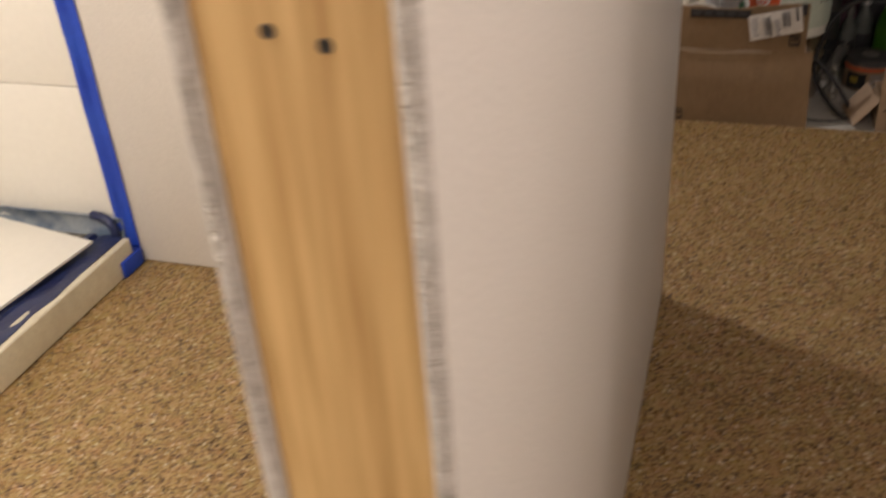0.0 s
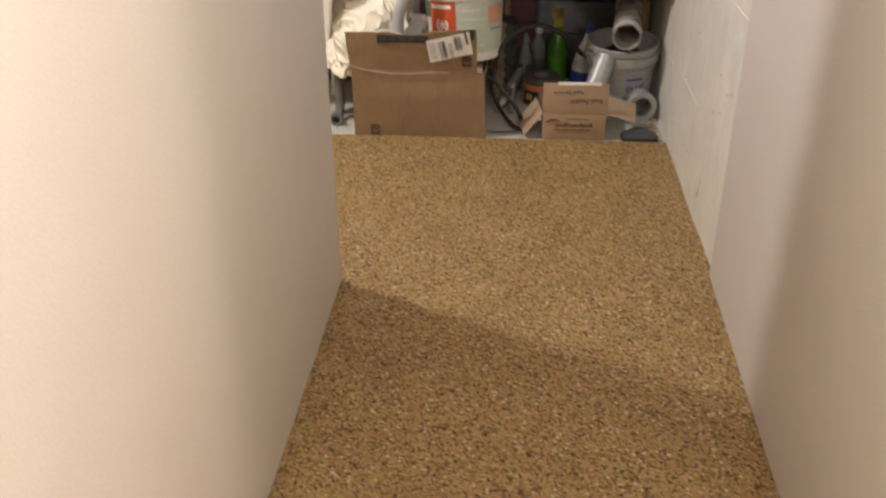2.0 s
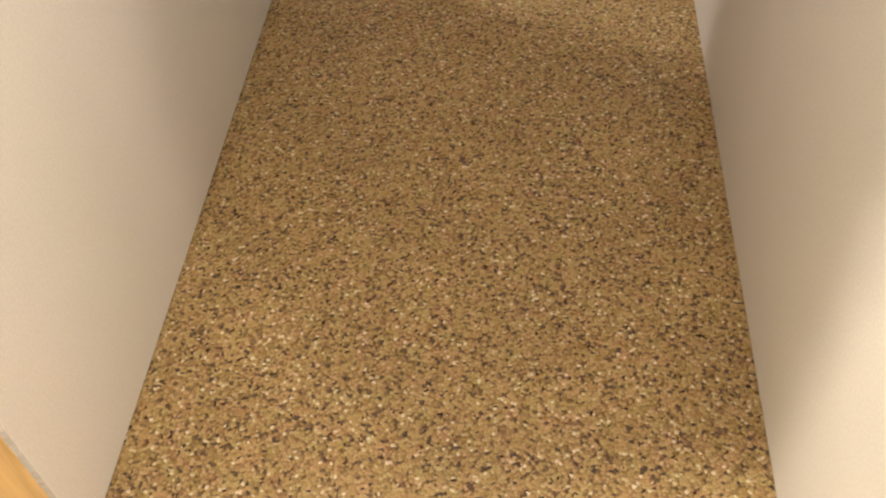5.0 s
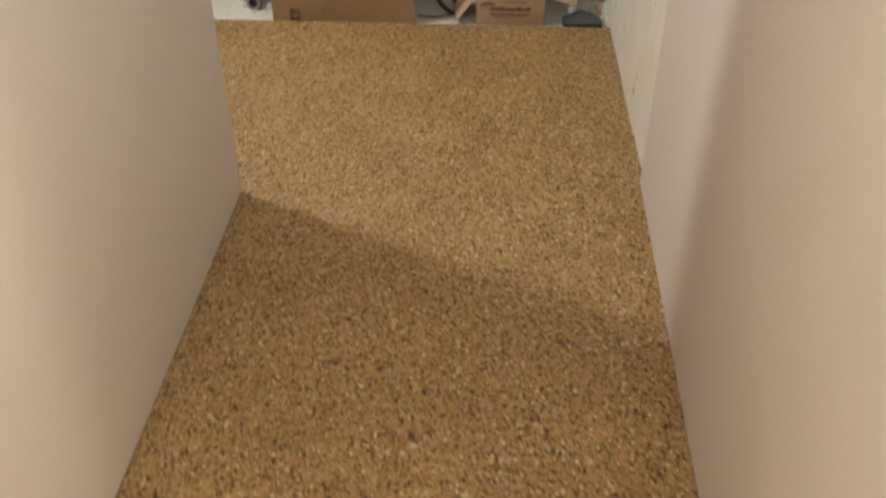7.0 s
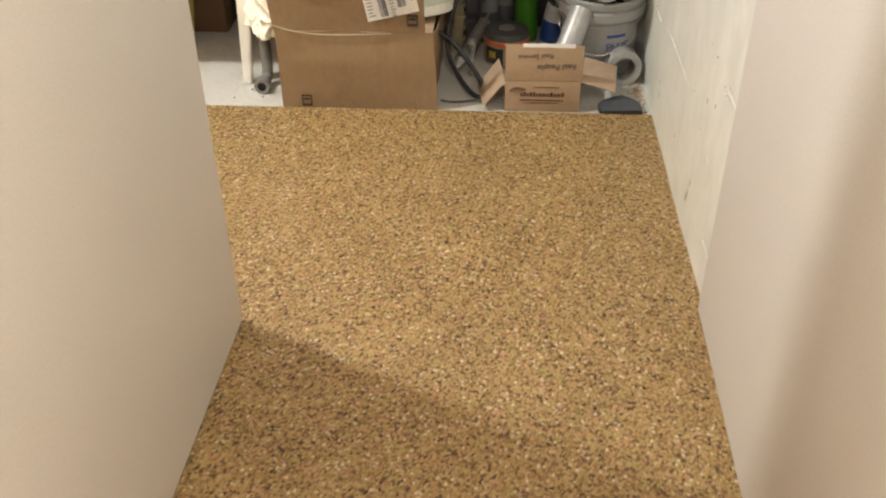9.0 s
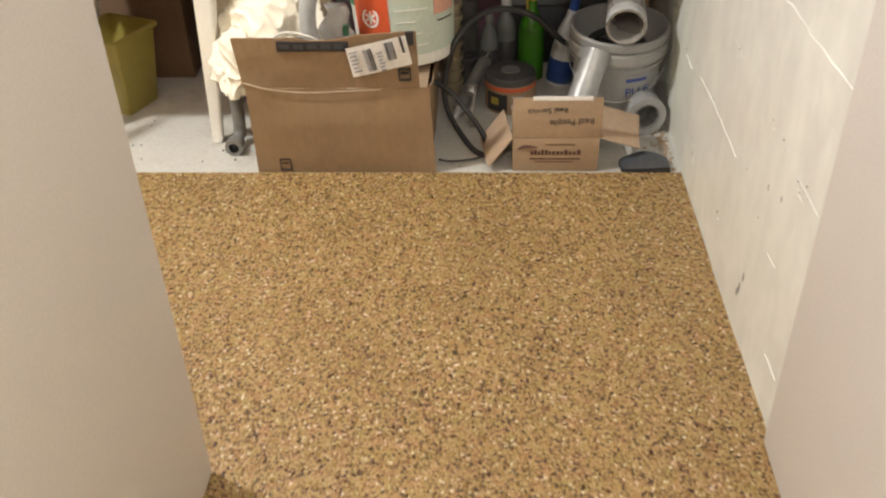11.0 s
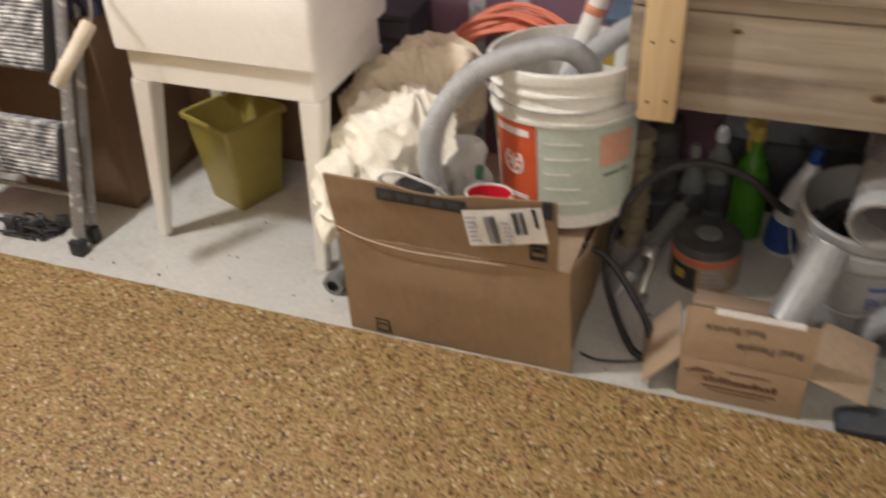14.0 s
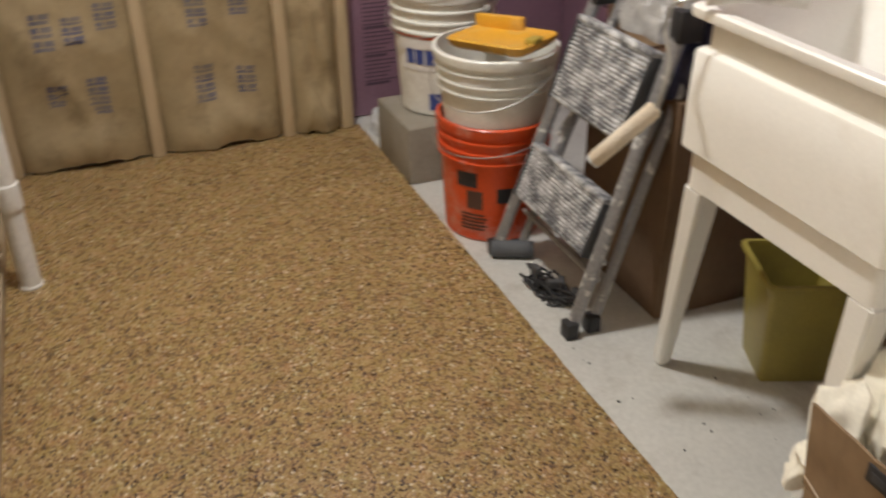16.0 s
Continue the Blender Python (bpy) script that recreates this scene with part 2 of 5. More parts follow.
ORANGE = surface("orange_pail_plastic", (0.66, 0.075, 0.018), (0.72, 0.10, 0.025), 4, 110, 0.32, bump=0.05, dirt=(0.60, 0.42, 0.36), dirt_amount=0.5, dirt_scale=11)
YELLOW = surface("yellow_plastic", (0.72, 0.37, 0.03), (0.76, 0.42, 0.05), 5, 90, 0.35, dirt=(0.55, 0.42, 0.2), dirt_amount=0.4, dirt_scale=20)
BINYELLOW = surface("old_yellow_bin_plastic", (0.33, 0.27, 0.062), (0.39, 0.325, 0.08), 5, 100, 0.4, dirt=(0.28, 0.23, 0.08), dirt_amount=0.4, dirt_scale=9)
HOSE = surface("grey_hose_plastic", (0.40, 0.41, 0.42), (0.46, 0.47, 0.48), 12, 90, 0.42)
CORD = surface("orange_cord", (0.66, 0.17, 0.10), (0.72, 0.23, 0.14), 12, 90, 0.5)
CANVAS = surface("cream_canvas", (0.86, 0.82, 0.70), (0.90, 0.86, 0.76), 5, 190, 0.95, bump=0.35, depth=0.002, dirt=(0.64, 0.55, 0.42), dirt_amount=0.4, dirt_scale=6)
BROWNCANVAS = surface("tan_canvas", (0.70, 0.61, 0.47), (0.77, 0.69, 0.54), 5, 190, 0.95, bump=0.5, depth=0.002, dirt=(0.30, 0.22, 0.14), dirt_amount=0.5, dirt_scale=8)
ALU = spattered("paint_spattered_aluminium", (0.36, 0.36, 0.37), (0.68, 0.67, 0.65), 0.42, 0.45, 30, 0.57)
TREAD = spattered("paint_spattered_tread", (0.17, 0.175, 0.19), (0.78, 0.78, 0.79), 0.6, 0.1, 34, 0.41, 0.26)
BLACK = surface("black_rubber", (0.018, 0.018, 0.02), (0.03, 0.03, 0.032), 10, 90, 0.5)
DARKGREY = surface("dark_grey_plastic", (0.04, 0.043, 0.05), (0.06, 0.063, 0.07), 10, 90, 0.5)
STEEL = surface("dull_steel", (0.45, 0.45, 0.44), (0.55, 0.55, 0.53), 10, 90, 0.38, metal=0.9)
GALV = surface("silver_duct", (0.36, 0.37, 0.38), (0.45, 0.46, 0.47), 9, 70, 0.42, metal=0.35, bump=0.2)
CLEARTUBE = surface("silvery_tube_plastic", (0.42, 0.41, 0.39), (0.52, 0.50, 0.48), 9, 70, 0.28, metal=0.35, bump=0.25)
DUSTYPAIL = surface("dusty_grey_white_pail", (0.32, 0.325, 0.325), (0.40, 0.405, 0.40), 5, 80, 0.45, dirt=(0.30, 0.29, 0.27), dirt_amount=0.5, dirt_scale=10)
PRINTBLUE = surface("blue_print", (0.03, 0.06, 0.28), (0.05, 0.09, 0.33), 10, 90, 0.45)
GREENPLASTIC = surface("green_bottle_plastic", (0.045, 0.18, 0.012), (0.065, 0.215, 0.017), 8, 90, 0.3)
CAPYELLOW = surface("dull_yellow_cap", (0.40, 0.30, 0.05), (0.46, 0.35, 0.07), 8, 90, 0.4)
WHITEPLASTIC = surface("white_bottle_plastic", (0.56, 0.58, 0.60), (0.62, 0.63, 0.64), 8, 90, 0.35)
BLUEPLASTIC = surface("deep_blue_plastic", (0.02, 0.05, 0.22), (0.03, 0.08, 0.28), 8, 90, 0.3)
GLASS = clear_material("dusty_bottle_glass", (0.42, 0.46, 0.46), 0.25, 0.6)
FILM = clear_material("crumpled_plastic_film", (0.86, 0.87, 0.87), 0.18, 0.6)
PALEORANGE = surface("worn_orange_print", (0.62, 0.22, 0.12), (0.68, 0.30, 0.19), 20, 90, 0.5)
RED = surface("red_cup_lining", (0.55, 0.01, 0.03), (0.62, 0.02, 0.045), 8, 90, 0.3)
TAPEBLUE = surface("blue_masking_tape", (0.012, 0.06, 0.52), (0.02, 0.085, 0.60), 12, 120, 0.6)
MEMBRANE = surface("navy_waterproof_membrane", (0.012, 0.02, 0.085), (0.03, 0.045, 0.13), 9, 60, 0.35, bump=0.6, depth=0.004)
CHALKBLUE = surface("chalky_blue_membrane", (0.10, 0.15, 0.24), (0.42, 0.47, 0.52), 12, 60, 0.6, bump=0.5, depth=0.003)
TILE = surface("cream_glazed_tile", (0.87, 0.86, 0.81), (0.90, 0.89, 0.85), 1.5, 60, 0.2, bump=0.02, grain=0.15)
GROUT = surface("white_grout", (0.75, 0.72, 0.66), (0.8, 0.77, 0.7), 20, 90, 0.9)
CURB = surface("cream_shower_curb", (0.72, 0.68, 0.54), (0.77, 0.73, 0.59), 5, 120, 0.4, dirt=(0.55, 0.48, 0.35), dirt_amount=0.35, dirt_scale=12)
BLOCKGREY = surface("grey_concrete_block", (0.27, 0.245, 0.20), (0.34, 0.31, 0.26), 8, 110, 0.95, bump=0.7, depth=0.004)
NAP = surface("cream_roller_nap", (0.66, 0.56, 0.42), (0.74, 0.66, 0.54), 14, 260, 0.95, bump=0.8, depth=0.003)
GREYNAP = surface("grey_roller_nap", (0.10, 0.105, 0.115), (0.15, 0.155, 0.165), 14, 260, 0.95, bump=0.8, depth=0.003)
MURKY = surface("dusty_dark_tools", (0.05, 0.05, 0.055), (0.10, 0.10, 0.10), 14, 80, 0.6)
TANPOT = surface("dusty_tan_plastic", (0.30, 0.25, 0.16), (0.37, 0.31, 0.21), 9, 90, 0.55)
DENIM = surface("faded_blue_plastic", (0.09, 0.15, 0.23), (0.12, 0.19, 0.27), 8, 80, 0.5)


# ---- building blocks ----
def thing(name, m, label, category, group="", kind=""):
    ob = new(name)
    ob.empty_display_size = 0.05
    ob.matrix_basis = m
    return tagged(ob, label, category, group, kind)


def finish(name, me, material, parent, label="", m=None, smooth=True):
    me.materials.append(material)
    if smooth:
        me.shade_smooth()
        me.set_sharp_from_angle(angle=radians(38))
    ob = new(name, me)
    if parent is not None:
        ob.parent = parent
    if m is not None:
        ob.matrix_basis = m
    return tagged(ob, label)


def part(name, bm, material, parent, label="", m=None, smooth=True):
    """Links a bmesh as one mesh object under a thing or a part."""
    bmesh.ops.recalc_face_normals(bm, faces=bm.faces)
    me = bpy.data.meshes.new(name)
    bm.to_mesh(me)
    bm.free()
    return finish(name, me, material, parent, label, m, smooth)


def again(ob, m, parent=None):
    """The same part once more, sharing its mesh."""
    o = ob.copy()
    scene.collection.objects.link(o)
    o.parent = parent or ob.parent
    o.matrix_basis = m
    return o


def block(lo, hi, bevel=0.0, bm=None, segments=2):
    """A box from corner lo to corner hi with rounded edges."""
    own = bm or bmesh.new()
    c = [(a + b) / 2 for a, b in zip(lo, hi)]
    s = [abs(b - a) for a, b in zip(lo, hi)]
    made = bmesh.ops.create_cube(own, size=1.0, matrix=Matrix.LocRotScale(c, None, s))
    if bevel:
        edges = list({e for v in made["verts"] for e in v.link_edges})
        bmesh.ops.bevel(own, geom=edges, offset=min(bevel, min(s) * 0.45), segments=segments, profile=0.5, affect="EDGES")
    return own


def lathe(profile, n=40, bm=None, m=None):
    """Turns a profile of (radius, height) round the z axis."""
    own = bm or bmesh.new()
    rings = []
    for r, z in profile:
        if r < 1e-5:
            rings.append([own.verts.new((0, 0, z))])
        else:
            rings.append([own.verts.new((r * math.cos(2 * math.pi * i / n), r * math.sin(2 * math.pi * i / n), z)) for i in range(n)])
    for a, b in zip(rings, rings[1:]):
        for i in range(n):
            j = (i + 1) % n
            if len(a) == 1 and len(b) > 1:
                own.faces.new((a[0], b[i], b[j]))
            elif len(b) == 1 and len(a) > 1:
                own.faces.new((a[i], a[j], b[0]))
            elif len(a) > 1:
                own.faces.new((a[i], a[j], b[j], b[i]))
    if m is not None:
        bmesh.ops.transform(own, matrix=m, verts=[v for r in rings for v in r])
    return own


def smooth_line(points, steps=8):
    """A Catmull-Rom line through the points."""
    p = [Vector(q) for q in points]
    p = [p[0] * 2 - p[1]] + p + [p[-1] * 2 - p[-2]]
    out = []
    for i in range(1, len(p) - 2):
        for k in range(steps):
            t = k / steps
            a, b, c, d = p[i - 1], p[i], p[i + 1], p[i + 2]
            out.append(0.5 * (2 * b + (c - a) * t + (2 * a - 5 * b + 4 * c - d) * t * t + (3 * b - a - 3 * c + d) * t ** 3))
    out.append(p[-2])
    return out


def tube(points, radius, n=10, bm=None, ridge=0.0, flat=1.0):
    """A round bar along the points; radius may be a function of the step; ridge makes rings as on a hose."""
    own = bm or bmesh.new()
    side = None
    rings = []
    for i, p in enumerate(points):
        d = (points[min(i + 1, len(points) - 1)] - points[max(i - 1, 0)]).normalized()
        if side is None:
            side = d.orthogonal().normalized()
        side = (side - d * side.dot(d)).normalized()
        up = d.cross(side)
        r = radius(i) if callable(radius) else radius
        r *= 1 + (ridge if i % 2 else 0)
        rings.append([own.verts.new(p + side * r * math.cos(2 * math.pi * k / n) + up * r * flat * math.sin(2 * math.pi * k / n)) for k in range(n)])
    for a, b in zip(rings, rings[1:]):
        for k in range(n):
            own.faces.new((a[k], a[(k + 1) % n], b[(k + 1) % n], b[k]))
    own.faces.new(rings[0][::-1])
    own.faces.new(rings[-1])
    return own


def wrap(r0, r1, z0, z1, a0, a1, n=14, bm=None, thick=0.0012):
    """A thin label bent round a cone between two angles (degrees)."""
    own = bm or bmesh.new()
    rows = []
    for k in (0, 1):
        row = []
        for i in range(n + 1):
            a = radians(a0 + (a1 - a0) * i / n)
            row.append([own.verts.new(((r + k * thick) * math.cos(a), (r + k * thick) * math.sin(a), z)) for r, z in ((r0, z0), (r1, z1))])
        rows.append(row)
    inner, outer = rows
    for i in range(n):
        own.faces.new((outer[i][0], outer[i + 1][0], outer[i + 1][1], outer[i][1]))
        own.faces.new((inner[i][1], inner[i + 1][1], inner[i + 1][0], inner[i][0]))
        for j in (0, 1):
            own.faces.new((inner[i][j], inner[i + 1][j], outer[i + 1][j], outer[i][j]))
    for i in (0, n):
        own.faces.new((inner[i][0], outer[i][0], outer[i][1], inner[i][1]))
    return own


def sheet(fn, nu, nv, thick, closed=False):
    """A surface fn(u, v) for u, v in 0..1, given thickness along its normals."""
    own = bmesh.new()
    grid = [[own.verts.new(fn(i / nu, j / nv)) for j in range(nv + 1)] for i in range(nu + 1)]
    for i in range(nu):
        for j in range(nv):
            own.faces.new((grid[i][j], grid[i + 1][j], grid[i + 1][j + 1], grid[i][j + 1]))
    bmesh.ops.recalc_face_normals(own, faces=own.faces)
    if thick:
        bmesh.ops.solidify(own, geom=list(own.faces), thickness=thick)
    return own


def lettering(text, size, material, parent, m, bend=0.0, depth=0.0006, name="lettering"):
    """Raised writing in the built-in font, bent round a cylinder of radius bend when one is given."""
    cu = bpy.data.curves.new(name, "FONT")
    cu.body, cu.size, cu.align_x, cu.align_y, cu.extrude = text, size, "CENTER", "CENTER", depth
    tmp = new(name, cu)
    me = bpy.data.meshes.new_from_object(tmp.evaluated_get(bpy.context.evaluated_depsgraph_get()))
    bpy.data.objects.remove(tmp)
    if bend:
        for v in me.vertices:
            a = v.co.x / bend
            v.co = Vector(((bend + v.co.z) * math.sin(a), v.co.y, (bend + v.co.z) * math.cos(a) - bend))
    me.materials.clear()
    return finish(name, me, material, parent, "", m, False)


def plain(name, lo, hi, material, kind="structure", label="", category="", bevel=0.0):
    ob = part(name, block(lo, hi, bevel), material, None)
    return tagged(ob, label, category, "", kind)


def aim(a, b):
    """The pose at a whose z axis points to b."""
    d = Vector(b) - Vector(a)
    return Matrix.Translation(a) @ d.to_track_quat("Z", "Y").to_matrix().to_4x4()


LOW = -0.008   # the bare concrete lies this much under the pebble floor
EDGE = 1.018   # the pebble floor ends here


# ---- structure ----
def pebble_floor():
    bm = bmesh.new()
    xs = np.linspace(-2.2, 0.975, 180)
    top, low = [], []
    for i, x in enumerate(xs):
        y = EDGE + 0.0025 * noise.noise((x * 14, 0, 0)) + 0.0015 * noise.noise((x * 70, 3, 0))
        top.append(bm.verts.new((x, y - 0.002, 0)))
        low.append(bm.verts.new((x, y, LOW)))
    back = [bm.verts.new((x, 0.5, 0)) for x in xs]
    for i in range(len(xs) - 1):
        bm.faces.new((top[i], top[i + 1], low[i + 1], low[i]))
        bm.faces.new((back[i], back[i + 1], top[i + 1], top[i]))
    ends = [bm.verts.new(p) for p in ((-2.2, -3.4, 0), (2.5, -3.4, 0), (2.5, 0.5, 0))]
    bm.faces.new((ends[0], ends[1], ends[2], *back[::-1]))
    ob = part("floor", bm, PEBBLE, None, smooth=False)
    return tagged(ob, "tan and brown resin-bonded pebble floor with a cut edge", "floor", "", "structure")


pebble_floor()
plain("floor_concrete", (-2.5, 0.4, -0.16), (1.2, 2.0, LOW), CONCRETE, label="light grey painted concrete floor strip with dirt marks", category="floor")
plain("ground_slab", (-2.6, -3.6, -0.17), (2.7, 0.398, -0.012), CONCRETE, label="grey concrete slab under the pebble floor", category="floor")
plain("ceiling", (-2.6, -3.6, 2.25), (2.7, 2.1, 2.35), CEILING, label="plain dull basement ceiling", category="ceiling")


def partition():
    """The stud partition on the one side of the passage, its end still open."""
    w = thing("wall_partition", pose(0, 0, 0), "white painted drywall partition with its bare pine stud end", "wall", kind="structure")
    y0, y1 = -1.527, 0.0
    part("drywall", block((-0.0127, y0, 0.004), (0, y1, 2.25), 0.0012), DRYWALL, w)
    part("drywall", block((-0.1143, y0 + 0.004, 0.004), (-0.1016, -0.116, 2.25), 0.0012), DRYWALL, w)
    # torn gypsum cores at the open end
    for x in (-0.0126, -0.1142):
        bm = bmesh.new()
        n = 150
        cols = [[], [], [], []]
        for i in range(n + 1):
            z = 0.006 + 2.24 * i / n
            for k, (fx, base) in enumerate(((0.0003, 0.0), (0.004, -0.0035), (0.0085, -0.0035), (0.0122, 0.0))):
                j = 0.0022 * noise.noise((x * 50 + k * 5, 0, z * 55)) + 0.0012 * noise.noise((x * 50 + k * 9, 4, z * 190))
                cols[k].append(bm.verts.new((x + fx, y0 + (0.004 if x < -0.05 else 0) + 0.0005 + base + (j if base else 0), z)))
        for a, b in zip(cols, cols[1:]):
            for i in range(n):
                bm.faces.new((a[i], b[i], b[i + 1], a[i + 1]))
        part("gypsum_edge", bm, GYPSUM, w, "crumbling grey gypsum edge")
    stud = part("stud", block((-0.1012, y0 + 0.003, 0.0), (-0.0131, y0 + 0.041, 2.25), 0.004, segments=3), PINE, w, "clear yellow pine stud")
    for x, z in ((-0.066, 1.131), (-0.042, 1.126), (-0.06, 0.62), (-0.045, 1.7)):
        bm = lathe([(0.0, 0.0004), (0.0014, 0.0004), (0.0024, 0.0009), (0.0030, 0.0007), (0.0033, 0.0), (0.0033, -0.002)], 18)
        part("screw", bm, BLACK, w, "sunk black screw", pose(x, y0 + 0.0028, z, 90))
    return w


partition()


def cross_partition():
    """Studs on the room side, drywall on the bathroom side."""
    w = thing("wall_cross", pose(0, 0, 0), "unfinished stud wall with drywall on its far side", "wall", kind="structure")
    part("drywall", block((-2.27, -0.1143, 0.004), (-0.1018, -0.1016, 2.25), 0.001), DRYWALL, w)
    part("paper_backing", block((-2.268, -0.1012, 0.006), (-0.104, -0.0985, 2.248)), KRAFT, w, "brown paper back of the drywall")
    plate = part("bottom_plate", block((-2.18, -0.1012, 0.0), (-0.0131, -0.057, 0.038), 0.002), PLATEWOOD, w)
    stud = part("stud", block((-0.019, -0.022, 0.0385), (0.019, 0.022, 2.25), 0.003), STUDWOOD, w, m=pose(-0.034, -0.0790, 0))
    for x in (-0.44, -0.85, -1.26, -1.67, -2.08):
        again(stud, pose(x, -0.0790, 0))
    return w


cross_partition()


def right_walls():
    wr = plain("wall_right", (0, -2.04, 0.002), (0.11, 0, 2.25), DRYWALL, label="white painted drywall passage wall", category="wall", bevel=0.002)
    wr.matrix_basis = pose(0.9645, 0.09, 0, 0, 0, -0.75)
    # old masonry wall with trowel ridges under glossy paint
    bm = bmesh.new()
    ny, nz = 90, 110
    g = []
    for i in range(ny + 1):
        y = 0.085 + 1.85 * i / ny
        row = []
        for j in range(nz + 1):
            z = LOW + 2.26 * j / nz
            d = 0.004 * noise.noise((y * 3, z * 2, 0)) + 0.0022 * noise.noise((y * 11, z * 6, 2)) + 0.0012 * noise.noise((y * 30, z * 14, 5))
            row.append(bm.verts.new((0.976 + d + 0.012 * max(0, y - 1.0), y, z)))
        g.append(row)
    for i in range(ny):
        for j in range(nz):
            bm.faces.new((g[i][j], g[i + 1][j], g[i + 1][j + 1], g[i][j + 1]))
    w = part("wall_foundation", bm, FOUNDATION, None)
    tagged(w, "glossy white painted masonry wall with drips and dents", "wall", "", "structure")
    rng = random.Random(5)
    # thick paint bridging the block joints, broken in places
    for z, y0, y1, r in ((0.671, 0.600, 0.760, 0.0016), (0.668, 0.330, 0.590, 0.0022), (0.664, 0.105, 0.325, 0.0028), (0.294, 0.583, 0.960, 0.0021), (0.264, 0.250, 0.370, 0.0020),
                         (0.453, 0.125, 0.235, 0.0030), (0.432, 0.185, 0.240, 0.0022), (0.480, 0.635, 0.755, 0.0015), (0.905, 0.12, 0.62, 0.003),
                         (0.268, 1.06, 1.15, 0.0022), (0.10, 0.14, 0.21, 0.0018)):
        n = max(3, int((y1 - y0) / 0.022))
        pts = smooth_line([(0.9765 + 0.004 * noise.noise((y * 3, z * 2, 0)) + 0.001 * noise.noise((k * 1.7, z, 0)), y, z + 0.004 * noise.noise((y * 21, z * 5, 1)))
                           for k in range(n + 1) for y in (y0 + (y1 - y0) * k / n,)], 4)
        m = len(pts) - 1
        part("paint_ridge", tube(pts, lambda i, r=r, m=m, z=z: r * (0.35 + 0.65 * math.sin(math.pi * i / m) ** 0.5) * (1 + 0.35 * noise.noise((i * 0.6, z * 9, 2))), 8), FOUNDATION, w, "raised ridge of white paint")
    spots = [(0.919, 0.09), (0.39, 0.461), (0.323, 0.459), (1.139, 0.27), (0.665, 0.668), (0.22, 0.44), (0.18, 0.455), (0.368, 0.272)]
    for y, z in spots + [(rng.uniform(0.13, 1.0), rng.choice((0.105, 0.29, 0.46, 0.67)) + rng.uniform(-0.02, 0.02)) for k in range(7)]:
        part("paint_blob", lathe([(0, 0.003), (0.003, 0.002), (0.0045, 0.0)], 10), FOUNDATION, w, m=pose(0.9755, y, z, 0, -90))
        part("pit", lathe([(0, 0.0024), (0.0016, 0.0018), (0.0022, 0.0)], 8), GREYINK, w, "small dark pit", pose(0.9752, y + 0.01, z + 0.012, 0, -90))
    for y, z, tall in ((0.408, 0.095, 0.016), (0.394, 0.135, 0.012), (0.418, 0.082, 0.010), (0.36, 0.36, 0.008), (0.29, 0.38, 0.006)):
        part("scuff", lathe([(0, 0.0006), (0.5, 0.0005), (1.0, 0.0)], 14), DUSTYPAIL, w, "grey scuff mark", pose(0.9762 + 0.004 * noise.noise((y * 3, z * 2, 0)), y, z, 0, -90) @ Matrix.Diagonal((tall, 0.004, 1, 1)))
    plain("wall_right_core", (1.0, 0.092, LOW), (1.12, 1.94, 2.25), FOUNDATION, label="masonry core of the white wall", category="wall")


right_walls()
plain("wall_south", (-2.6, -3.5, 0), (2.6, -3.4, 2.25), DRYWALL, label="plain white painted wall", category="wall")
plain("wall_hall_east", (2.5, -3.4, 0), (2.6, -1.4, 2.25), DRYWALL, label="plain white painted wall", category="wall")
plain("wall_hall_north", (1.10, -1.5, 0), (2.5, -1.4, 2.25), DRYWALL, label="plain white painted wall", category="wall")
plain("wall_bath_west", (-2.38, -3.4, 0), (-2.28, -0.1145, 2.25), DRYWALL, label="plain white painted wall", category="wall")

BACK = 1.80


